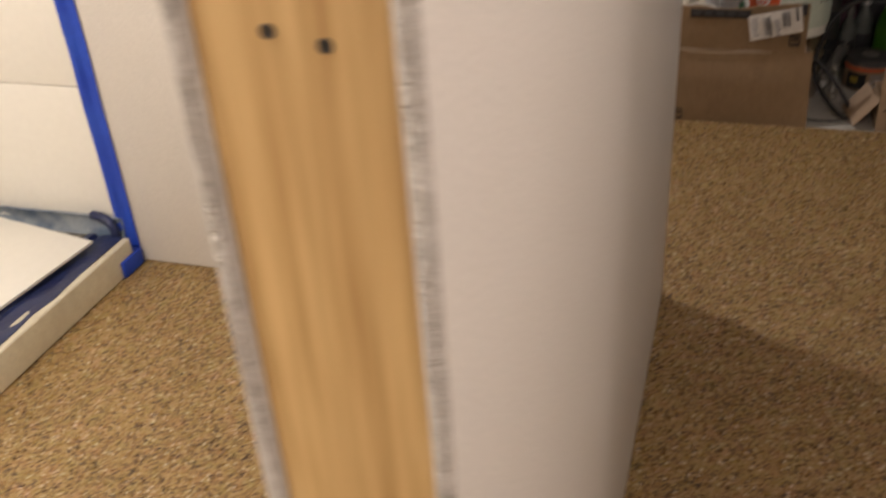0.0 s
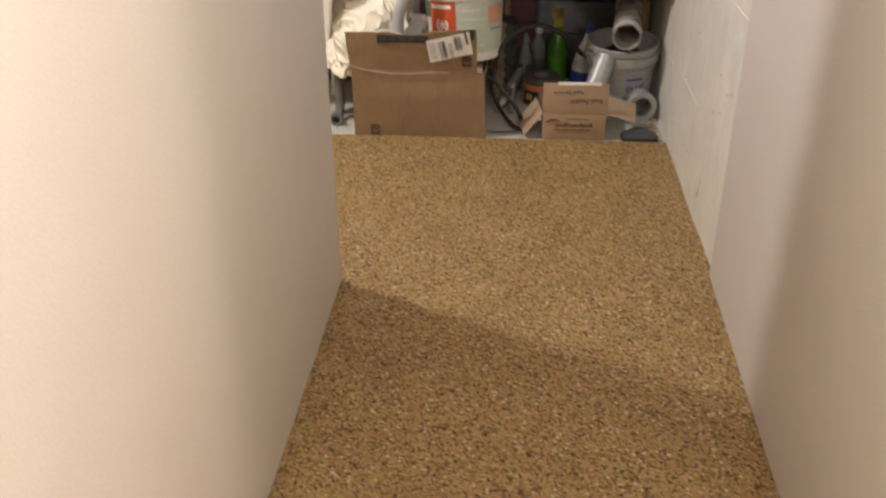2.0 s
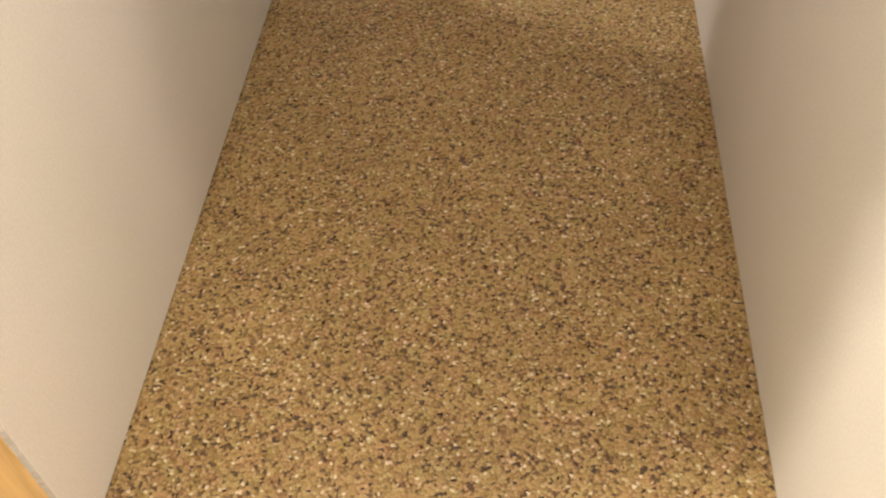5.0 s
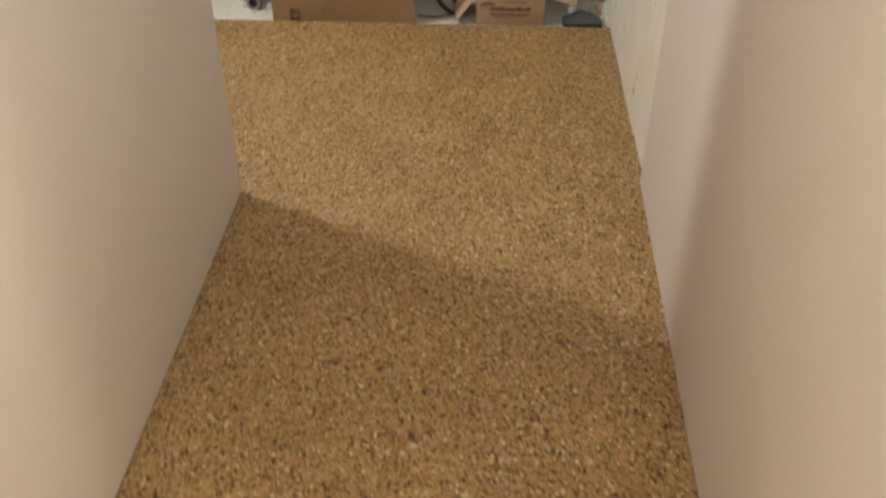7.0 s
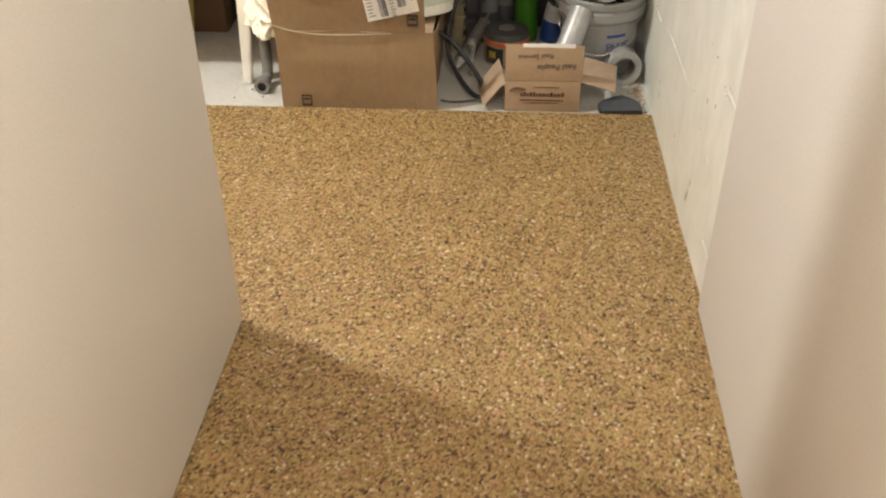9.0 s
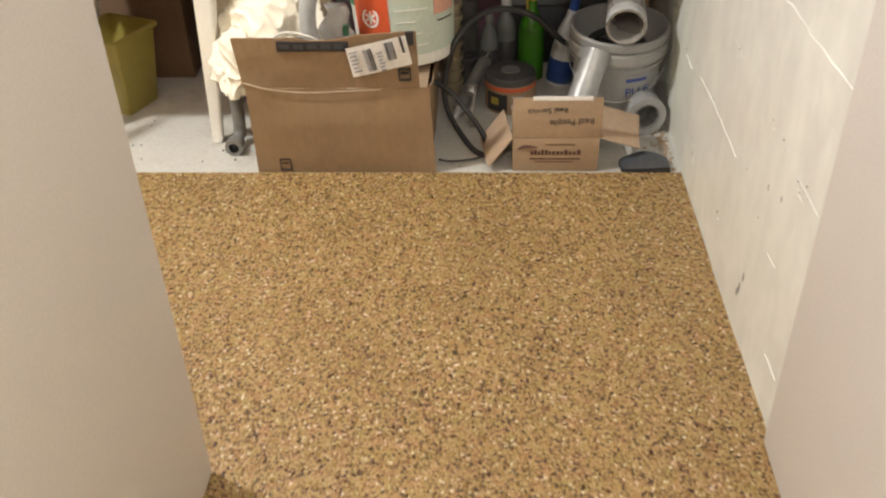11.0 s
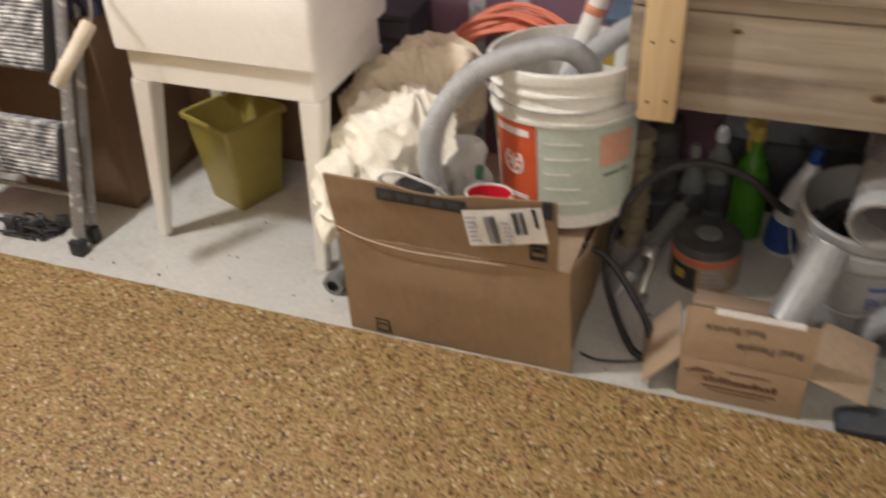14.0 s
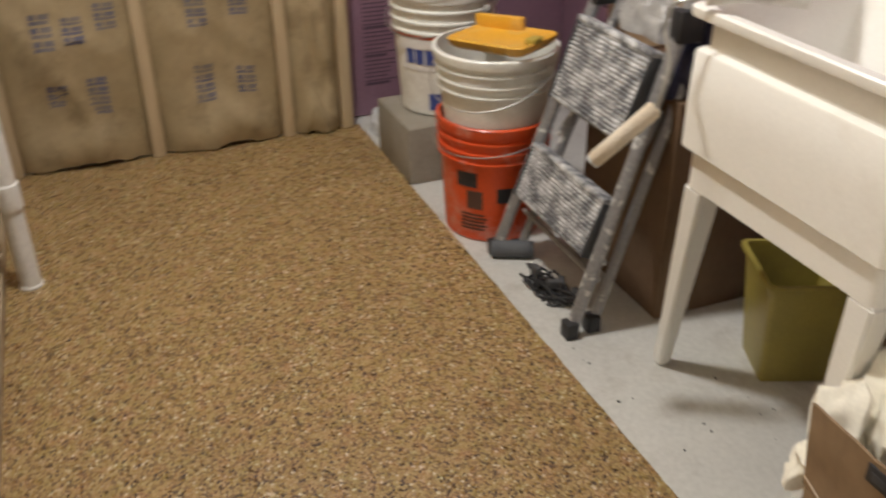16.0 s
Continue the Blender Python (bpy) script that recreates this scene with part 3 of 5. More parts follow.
def foam_walls():
    """Purple foam boards on the masonry behind the clutter."""
    w = thing("wall_north", pose(0, 0, 0), "purple rigid foam boards taped on a basement wall", "wall", kind="structure")
    part("masonry", block((-2.5, BACK + 0.051, LOW), (1.2, BACK + 0.15, 2.25)), CONCRETE, w)
    x = -2.28
    for width in (1.21, 0.97, 1.04):
        part("foam_board", block((x, BACK, LOW + 0.004), (min(x + width - 0.004, 0.98), BACK + 0.05, 2.24), 0.004), FOAM, w)
        x += width
    for x, tilt in ((-0.10, 2.0), (0.012, 1.2)):
        def strip(u, v, x=x, tilt=tilt):
            z = 0.02 + 1.7 * v
            return (x + (u - 0.5) * 0.042 + tilt * 0.01 * (z - 0.4), BACK - 0.0025 - 0.0015 * noise.noise((u * 3, z * 9, x)), z)
        part("seam_tape", sheet(strip, 3, 60, 0.0008), SEAMTAPE, w, "wrinkled white seam tape")
    rng = random.Random(3)
    for x0, x1, z0, z1 in ((-2.15, -1.75, 0.35, 0.75), (0.12, 0.45, 0.5, 0.56)):
        z = z0
        while z < z1:
            part("print_bar", block((x0, BACK - 0.0016, z), (x1 - rng.uniform(0, 0.12), BACK + 0.001, z + 0.010)), FOAMTEXT, w)
            z += 0.022
    s = thing("wall_west", pose(0, 0, 0), "basement side wall with purple foam behind stud framing", "wall", kind="structure")
    part("masonry", block((-2.5, -0.1, LOW), (-2.321, BACK + 0.05, 2.25)), CONCRETE, s)
    part("foam_board", block((-2.32, -0.1, LOW + 0.004), (-2.272, 0.6, 2.24), 0.004), FOAM, s)
    part("foam_board", block((-2.32, 0.604, LOW + 0.004), (-2.272, BACK - 0.001, 2.24), 0.004), FOAM, s)
    y0 = 1.07
    for row in range(34):
        z = 0.10 + row * 0.0135
        for a, b in ((0.0, 0.13), (0.145, 0.24)):
            e = b - rng.uniform(0, 0.06)
            part("print_bar", block((-2.2722, y0 + a, z), (-2.2708, y0 + e, z + (0.0045 if row % 7 else 0.010))), FOAMTEXT, s)
    # framing in front of the foam
    part("bottom_plate", block((-2.269, -0.01, 0.0), (-2.209, 0.995, 0.038), 0.002), PLATEWOOD, s)
    stud = part("stud", block((-0.0445, -0.019, 0.001), (0.0485, 0.019, 2.25), 0.003), STUDWOOD, s, m=pose(-2.2245, -0.03, 0))
    for y in (0.376, 0.782, 0.975):
        again(stud, pose(-2.2245, y, 0))
    return s


foam_walls()


def batt(y0, y1, seed, bars):
    """One kraft-faced batt between two studs, sagging at its foot."""
    t = thing("insulation_batt", pose(0, 0, 0.006), "tan kraft-faced fibreglass batt with faded blue print, sagging", "insulation", "batts between the studs")

    def face(u, v):
        y = y0 + (y1 - y0) * u
        z = 2.23 * v
        mid = math.sin(math.pi * u)
        p = Vector((u * 2.4 + seed, z * 4.2 + u, seed))
        crease = (1 - abs(noise.noise(p))) ** 5 - 0.3
        fold = 0.014 * noise.noise(p * 0.7) + 0.012 * crease + 0.005 * noise.noise((u * 8, z * 16, seed + 3))
        slump = 0.022 * math.exp(-((z - 0.05) / 0.06) ** 2) * mid ** 0.5
        ragged = (0.022 * noise.noise((u * 2.5, seed, 1)) + 0.012 * noise.noise((u * 9, seed, 4))) * (1 - v) ** 8
        return (-2.206 + 0.026 * mid ** 0.5 + fold * (0.25 + mid) + slump, y, max(0.0, z + ragged))

    part("facing", sheet(face, 22, 110, 0.0015), KRAFT, t)

    def inked(u0, u1, v0, v1):
        p = sheet(lambda a, b: Vector(face(u0 + (u1 - u0) * a, (v0 + (v1 - v0) * b) / 2.23)) + Vector((0.0022, 0, 0)), 6, 6, 0.0)
        part("print_bar", p, BLUEINK, t, "faded blue print")

    for u0, z0, z1, letters in bars:
        h = (z1 - z0) / letters
        for k in range(letters):
            zz = z0 + k * h
            inked(u0, u0 + 0.15, zz, zz + h * 0.28)
            inked(u0, u0 + 0.055, zz + h * 0.36, zz + h * 0.78)
            inked(u0 + 0.07, u0 + 0.15, zz + h * 0.36, zz + h * 0.78)
    return t


batt(-0.009, 0.355, 1.3, ((0.28, 0.36, 0.47, 3), (0.50, 0.37, 0.45, 3), (0.60, 0.15, 0.27, 4), (0.30, 0.19, 0.26, 3), (0.75, 0.40, 0.48, 3)))
batt(0.397, 0.761, 4.1, ((0.32, 0.15, 0.27, 4), (0.66, 0.16, 0.25, 3), (0.32, 0.38, 0.5, 4), (0.66, 0.40, 0.48, 3)))
batt(0.803, 0.955, 7.7, ())


def waste_pipe():
    t = thing("waste_pipe", pose(-1.532, 0.0, 0.0), "white plastic waste pipe rising from the floor", "pipe")
    part("pipe", lathe([(0.020, 0.0), (0.0242, 0.0), (0.0242, 0.218), (0.0242, 2.24), (0.020, 2.24)], 32), PVC, t)
    part("coupling", lathe([(0.0242, 0.205), (0.0285, 0.207), (0.0292, 0.212), (0.0292, 0.262), (0.0285, 0.267), (0.0242, 0.269)], 32), PVC, t)
    part("collar", lathe([(0.024, 0.001), (0.0275, 0.001), (0.0275, 0.006), (0.0242, 0.008)], 32), PVC, t)


waste_pipe()


# ---- shower corner, seen past the open end of the partition ----
def shower():
    w = thing("wall_shower_tile", pose(0, 0, 0), "large cream glazed tiles on the shower wall", "wall tiles", kind="structure")
    part("grout_bed", block((-2.27, -0.119, 0.06), (-1.36, -0.1146, 2.2)), GROUT, w)
    tile = part("tile", block((-0.2985, -0.005, -0.2005), (0.2985, 0.005, 0.2005), 0.0015), TILE, w, m=pose(-1.6585, -0.1205, 0.285))
    for x in (-1.6585, -2.2585 + 0.29):
        for k in range(5):
            if (x, k) != (-1.6585, 0):
                again(tile, pose(x if x > -1.8 else -2.2585, -0.1205, 0.285 + 0.404 * k)).scale = (1, 1, 1)
    tape = thing("masking_tape", pose(0, 0, 0), "strip of blue masking tape along the tile edge", "tape")

    def strip(u, v):
        z = 0.01 + 1.95 * v
        wob = 0.003 * noise.noise((z * 6, 0, 2))
        return (-1.372 + 0.046 * u + wob, -0.1195 - 0.0095 * (u < 0.45) - 0.001 * noise.noise((u * 3, z * 14, 1)), z)
    part("strip", sheet(strip, 4, 60, 0.0006), TAPEBLUE, tape)
    part("corner_piece", block((-1.352, -0.205, 0.001), (-1.322, -0.1205, 0.046), 0.004), TAPEBLUE, tape, "blue tape wrapped round the curb end")
    pan = thing("shower_base", pose(-1.345, -0.19, 0), "cream shower base with a low curb and blue waterproofing", "shower base")
    part("curb", block((-0.035, -1.35, 0.0), (0.015, 0.045, 0.088), 0.006, segments=3), CURB, pan)
    part("floor_pan", block((-0.9, -1.35, 0.0), (-0.036, 0.066, 0.03), 0.004), CURB, pan)

    def membrane(u, v):
        y = -1.35 + 1.39 * v
        x = -0.15 + 0.148 * u
        z = 0.090 + 0.006 * noise.noise((u * 3, y * 9, 0)) - 0.05 * max(0, 0.55 - u) + (0.012 if 0.25 < u < 0.5 else 0)
        return (x + 0.01 * noise.noise((y * 11, u * 2, 5)) * (u > 0.85), y, z)
    part("membrane", sheet(membrane, 14, 90, 0.002), MEMBRANE, pan, "glossy navy waterproofing coat on the curb")

    def upstand(u, v):
        x = -0.88 + 0.87 * u
        return (x, 0.055 + 0.012 * math.sin(v * 3.0) + 0.004 * noise.noise((x * 14, v * 3, 1)), 0.075 + 0.062 * v + 0.004 * noise.noise((x * 9, v, 7)))
    part("upstand", sheet(upstand, 60, 6, 0.004), CHALKBLUE, pan, "chalky blue waterproofing against the tiles")
    part("upstand_corner", tube(smooth_line([(-0.03, 0.05, 0.08), (-0.028, 0.045, 0.115), (-0.05, 0.05, 0.135), (-0.09, 0.055, 0.138)], 5), 0.012, 10), MEMBRANE, pan)
    b = thing("loose_tile", pose(-1.56, -0.365, 0.108, 1.5, 2, -8), "loose white tile lying across the shower curb", "tile")
    part("slab", block((-0.21, -0.17, 0), (0.155, 0.17, 0.009), 0.0015), TILE, b)


shower()


# ---- pails ----
def pail_profile(rb, rt, h, wall=0.0025, ribs=(0.68, 0.76, 0.85)):
    at = lambda f: rb + (rt - rb) * f
    p = [(0, 0.0), (rb - 0.006, 0.0), (rb, 0.005)]
    for f in ribs:
        z = f * h
        p += [(at(f), z), (at(f) + 0.0075, z + 0.0015), (at(f) + 0.0085, z + 0.004), (at(f) + 0.008, z + 0.008), (at(f) + 0.001, z + 0.0105)]
    p += [(rt, h - 0.026), (rt + 0.006, h - 0.024), (rt + 0.0075, h - 0.020), (rt + 0.0075, h - 0.003), (rt + 0.004, h), (rt - wall, h), (rt - wall - 0.001, h - 0.02),
          (rb - wall, 0.012), (0, 0.012)]
    return p


def pail(m, material, label, rb=0.130, rt=0.146, h=0.365, bail_side=1, bail_drop=0.35, group="", turn=0.0):
    t = thing("bucket", m, label, "bucket", group)
    part("body", lathe(pail_profile(rb, rt, h), 56), material, t)
    z = h * 0.865
    pts = []
    for s in (-1, 1):
        ear = lathe([(0, 0), (0.016, 0), (0.014, 0.006), (0.006, 0.011), (0, 0.011)], 16)
        a = radians(turn) + (0 if s > 0 else math.pi)
        part("ear", ear, material, t, m=Matrix.Translation(((rt - 0.002) * math.cos(a), (rt - 0.002) * math.sin(a), z)) @ pose(0, 0, 0, 0, 90, math.degrees(a)))
    ring = []
    for i in range(25):
        f = math.pi * i / 24
        r = rt + 0.014
        x, y, up = r * math.cos(f), bail_side * r * math.sin(f), -bail_drop * r * math.sin(f)
        c, s = math.cos(radians(turn)), math.sin(radians(turn))
        ring.append(Vector((x * c - y * s, x * s + y * c, z + up)))
    part("bail", tube(ring, 0.0015, 8), STEEL, t, "thin wire bail handle")
    return t


def supported_white_pail():
    """The white pail with the printed sleeve, standing in the box of odds and ends."""
    t = pail(pose(0.253, 1.305, 0.212, -4.5, -2.5, 0), PAIL, "white plastic bucket with orange and pale green label", h=0.322, bail_side=-1, bail_drop=0.16, turn=12)
    rb, rt, h = 0.130, 0.146, 0.322
    r = lambda z: rb + (rt - rb) * z / h + 0.0006
    def patch(name, z0, z1, a0, a1, mat, lift=0.0, label=""):
        z0, z1 = z0 * 1.12, z1 * 1.12
        return part(name, wrap(r(z0) + lift, r(z1) + lift, z0, z1, a0, a1), mat, t, label)
    patch("label", 0.030, 0.192, -98, -8, PAILGREEN, label="pale green printed sleeve")
    patch("label", 0.026, 0.194, -146, -100, PAILORANGE, 0.0005, "orange-red printed panel")
    patch("label", 0.14, 0.19, -172, -147, GREENLABEL, 0.0005, "dark green printed panel")
    patch("label", 0.118, 0.176, -50, -18, PAILPINK, 0.0018, "faded orange panel")
    face = Matrix.Rotation(radians(-122), 4, "Z") @ pose(r(0.134) + 0.0012, 0, 0.134, 0, 90, 0)
    part("emblem", lathe([(0.0205, 0.0), (0.0205, 0.0012), (0.0262, 0.0006), (0.0262, -0.0006)], 28), PAPER, t, "white ring emblem", face)
    for k in range(3):
        part("emblem", block((-0.017, -0.0028, 0.0), (0.017, 0.0028, 0.0014)), PAPER, t, "white flower emblem", face @ Matrix.Rotation(radians(60 * k), 4, "Z"))
    for k in range(5):
        patch("print_line", 0.052 + 0.028 * k, 0.0545 + 0.028 * k, -93, -58 - 7 * (k % 3), PAIL, 0.0018)
    patch("print_line", 0.100, 0.103, -46, -20, INK, 0.002)
    patch("print_line", 0.172, 0.184, -140, -106, PAPER, 0.002)
    patch("print_line", 0.052, 0.060, -138, -108, PAPER, 0.002)
    # warning sticker inside the far rim
    part("sticker", wrap(rt - 0.0065, rt - 0.0065, h - 0.075, h - 0.035, 62, 100, 8), CAPYELLOW, t, "yellow and black sticker inside the rim")
    part("sticker", wrap(rt - 0.0075, rt - 0.0075, h - 0.06, h - 0.038, 92, 104, 6), INK, t)
    return t


supported_white_pail()


def grey_hose():
    t = thing("vacuum_hose", pose(0, 0, 0), "grey corrugated vacuum hose looping out of the bucket", "hose")
    pts = smooth_line([(0.055, 1.15, 0.212), (0.040, 1.145, 0.27), (0.022, 1.140, 0.36), (0.040, 1.145, 0.45), (0.100, 1.17, 0.532), (0.185, 1.215, 0.566),
                       (0.26, 1.25, 0.566), (0.300, 1.29, 0.51)], 34)
    part("hose", tube(pts, 0.0205, 14, ridge=0.07), HOSE, t)
    pts = smooth_line([(0.235, 1.30, 0.45), (0.285, 1.325, 0.525), (0.35, 1.36, 0.572), (0.43, 1.40, 0.590), (0.50, 1.44, 0.545)], 34)
    part("hose", tube(pts, 0.0205, 14, ridge=0.07), HOSE, t)


grey_hose()


def paint_pole():
    t = thing("paint_stick", aim((0.160, 1.32, 0.205), (0.335, 1.40, 0.78)), "white stick with orange bands standing in the bucket", "stick")
    L = 0.72
    part("shaft", lathe([(0, 0), (0.0195, 0), (0.0195, L), (0, L)], 24), PAPER, t)
    for z0, z1 in ((0.305, 0.330), (0.405, 0.422), (0.500, 0.515), (0.665, 0.685)):
        part("band", lathe([(0.0198, z0), (0.0204, z0 + 0.001), (0.0204, z1 - 0.001), (0.0198, z1)], 24), PALEORANGE, t, "orange-red band")
    rng = random.Random(17)
    for z0, z1 in ((0.336, 0.398), (0.428, 0.494), (0.521, 0.655)):
        z = z0
        while z < z1:
            a0 = rng.choice((-128, -118, -104))
            part("print_line", wrap(0.0198, 0.0198, z, z + rng.uniform(0.004, 0.009), a0, a0 + rng.uniform(18, 44), 5, thick=0.0005), rng.choice((INK, GREYINK, GREYINK)), t)
            z += rng.uniform(0.011, 0.018)


paint_pole()


def cord_coil():
    t = thing("extension_cord", pose(0.092, 1.525, 0.256, 82, 0, -6), "coiled orange extension cord behind the bucket", "cord")
    rng = random.Random(11)
    for k in range(15):
        a, b = 0.236 + rng.uniform(-0.026, 0.020), 0.243 + rng.uniform(-0.022, 0.018)
        dx, dz, ph = rng.uniform(-0.012, 0.012), rng.uniform(-0.028, 0.028), rng.uniform(0, 6)
        ring = [Vector((dx + a * math.cos(f), b * math.sin(f) + 0.01 * math.sin(2 * f + ph), dz + 0.014 * math.sin(3 * f + ph))) for f in [2 * math.pi * i / 56 for i in range(57)]]
        part("loop", tube(ring, 0.0052, 8), CORD, t)


cord_coil()


def drop_cloths():
    def crumple(x, y, z, seed):
        """Creases that run every way, with sharp crests."""
        p = Vector((x * 7 + y * 2.5 + seed, y * 7 - z * 3, z * 6 + x * 2))
        big = noise.noise(p)
        crest = (1 - abs(noise.noise(p * 1.6 + Vector((9, seed, 2))))) ** 3 - 0.4
        small = (1 - abs(noise.noise(p * 4.1 + Vector((3, 1, seed))))) ** 2 - 0.5
        return 0.034 * big + 0.036 * crest + 0.016 * small + 0.006 * noise.noise(p * 9)

    def dome(cx, cy, rx, ry, h, shift, seed):
        def skin(u, v):
            a, f = 2 * math.pi * u, 0.58 * math.pi * v
            r = math.sin(f) * (1 + 0.16 * noise.noise((math.cos(a) * 1.3 + seed, math.sin(a) * 1.3, v)))
            up = max(0.0, math.cos(f)) ** 0.75
            x, y, z = cx + rx * r * math.cos(a) + shift[0] * up ** 1.5, cy + ry * r * math.sin(a) + shift[1] * up ** 1.5, h * up
            d = crumple(x, y, z, seed)
            k = math.sin(min(f, math.pi / 2))
            return (x + d * math.cos(a) * k, y + d * math.sin(a) * k, max(0.0, z + d * (1 - 0.6 * k)))
        return sheet(skin, 150, 90, 0.0)
    c = thing("drop_cloth", pose(-0.12, 1.21, 0.206), "crumpled cream canvas drop cloth heaped in the box", "cloth")
    part("cloth", dome(-0.005, 0.0, 0.150, 0.125, 0.222, (0.055, 0.065), 2.2), CANVAS, c)
    part("fold", dome(-0.038, -0.130, 0.036, 0.055, 0.135, (-0.004, 0.02), 5.1), CANVAS, c)
    b = thing("drop_cloth", pose(-0.15, 1.41, 0.206), "crumpled tan canvas drop cloth heaped behind a cream one", "cloth")
    part("cloth", dome(0.0, 0.0, 0.155, 0.085, 0.275, (0.112, 0.01), 6.4), BROWNCANVAS, b)


drop_cloths()


# ---- the large open box and what it holds ----
def large_box():
    x0, x1, y0, y1 = -0.131, 0.329, 1.032, 1.47
    t = thing("cardboard_box", pose(0, 0, LOW), "large worn brown cardboard box with its front flap raised", "box")
    z = -LOW

    def front(u, v):
        x = x0 + (x1 - x0) * u
        zz = 0.002 + 0.244 * v
        bow = -0.010 * math.sin(math.pi * u) * math.sin(math.pi * min(v, 0.9)) + 0.0025 * noise.noise((u * 4, v * 4, 1))
        return (x + (0.012 * (1 - v) if u > 0.98 else 0), y0 + bow - 0.004 * v, zz)
    part("front_panel", sheet(front, 28, 18, 0.004), CARD, t)

    def flap(u, v):
        right = x1 - 0.022 - 0.004 * v
        left = x0 - 0.004 - 0.012 * v
        x = left + (right - left) * u
        top = 0.372 + 0.016 * u - (0.010 * max(0, math.sin((u - 0.33) * 9)) if 0.33 < u < 0.68 else 0) + 0.0025 * noise.noise((u * 18, 0, 3))
        return (x, y0 - 0.004 - 0.012 * math.sin(math.pi * u) * v - 0.004 * v + 0.003 * noise.noise((u * 5, v * 3, 4)), 0.2475 + (top - 0.2475 + 0.008) * v)
    part("front_flap", sheet(flap, 36, 10, 0.004), CARD, t)

    def side(x, lean):
        def fn(u, v):
            y = y0 + 0.004 + (y1 - y0 - 0.008) * u
            top = 0.245 - 0.042 * min(1, u / 0.32)
            return (x + lean * v + 0.004 * noise.noise((u * 4, v * 3, x)), y, 0.002 + (top - 0.002) * v)
        return fn
    part("side_panel", sheet(side(x1 - 0.003, 0.006), 20, 8, 0.004), CARD, t)
    part("side_panel", sheet(side(x0 + 0.003, -0.003), 20, 8, 0.004), CARD, t)
    part("back_panel", sheet(lambda u, v: (x0 + 0.006 + (x1 - x0 - 0.012) * u, y1, 0.002 + 0.200 * v), 10, 6, 0.004), CARD, t)
    part("inner_flap", block((x0 + 0.008, y0 + 0.012, 0.205), (x1 - 0.009, y1 - 0.008, 0.210), 0.001), CARDIN, t, "pale folded inner flap")
    # the tape thread along the crease
    pts = smooth_line([(x0 - 0.003, y0 - 0.009, 0.262), (x0 + 0.06, y0 - 0.016, 0.248), (0.02, y0 - 0.0185, 0.240), (0.12, y0 - 0.0185, 0.243), (0.21, y0 - 0.016, 0.246)], 6)
    part("thread", tube(pts, 0.0014, 6), TWINE, t, "pale tear thread along the crease")
    # black-printed tape along the top edge
    bm = block((-0.035, y0 - 0.0235, 0.350), (0.140, y0 - 0.0170, 0.376), 0.001)
    part("tape", bm, INK, t, "black printed packing tape", pose(0, 0, 0))
    for k in range(5):
        part("tape_print", block((-0.026 + 0.033 * k, y0 - 0.0245, 0.357), (-0.004 + 0.033 * k, y0 - 0.0232, 0.368)), DARKGREY, t)
    # printed corner marks
    for cx, cz, w, h in ((-0.055, 0.028, 0.030, 0.035), (0.272, 0.285, 0.030, 0.032)):
        yy = y0 - (0.0145 if cz > 0.2 else 0.0065)
        for bx0, bx1, bz0, bz1 in ((0, w, 0, 0.004), (0, w, h - 0.004, h), (0, 0.003, 0, h), (w - 0.003, w, 0, h), (0.006, w - 0.006, h * 0.55, h * 0.68)):
            part("stamp", block((cx - w / 2 + bx0, yy - 0.0022, cz - h / 2 + bz0), (cx - w / 2 + bx1, yy + 0.004, cz - h / 2 + bz1)), INK, t, "black printed mark")
    part("stamp", block((0.278, y0 - 0.0175, 0.362), (0.297, y0 - 0.0115, 0.396)), INK, t, "black printed mark")
    # shipping label
    lab = part("label", sheet(lambda u, v: (-0.075 + 0.15 * u + 0.004 * v, -0.0012 * math.sin(u * 5) - 0.004 * u * v, -0.038 + 0.078 * v), 12, 8, 0.0008), PAPER, t,
               "white shipping label with barcodes", pose(0.211, y0 - 0.0240, 0.336, 3, -13, 0))
    rng = random.Random(4)

    def bar(ax, az, bx, bz, mat=INK):
        part("barcode_bar", block((ax, -0.0078, az), (bx, -0.0052, bz)), mat, lab)
    x = -0.032
    while x < -0.012:
        wd = rng.choice((0.0012, 0.002, 0.003))
        bar(x, -0.030, x + wd, 0.028, GREYINK if rng.random() < 0.7 else INK)
        x += wd + rng.choice((0.001, 0.0018))
    x = 0.022
    while x < 0.045:
        wd = rng.choice((0.0012, 0.002, 0.003))
        bar(x, -0.012, x + wd, 0.034, GREYINK if rng.random() < 0.7 else INK)
        x += wd + rng.choice((0.001, 0.0018))
    bar(0.062, 0.0, 0.068, 0.040)
    for k in range(6):
        bar(-0.066, 0.026 - k * 0.010, -0.066 + rng.uniform(0.012, 0.024), 0.029 - k * 0.010, GREYINK)
        bar(0.0, 0.010 - k * 0.009, 0.010 + rng.uniform(0, 0.006), 0.014 - k * 0.009, GREYINK)


large_box()


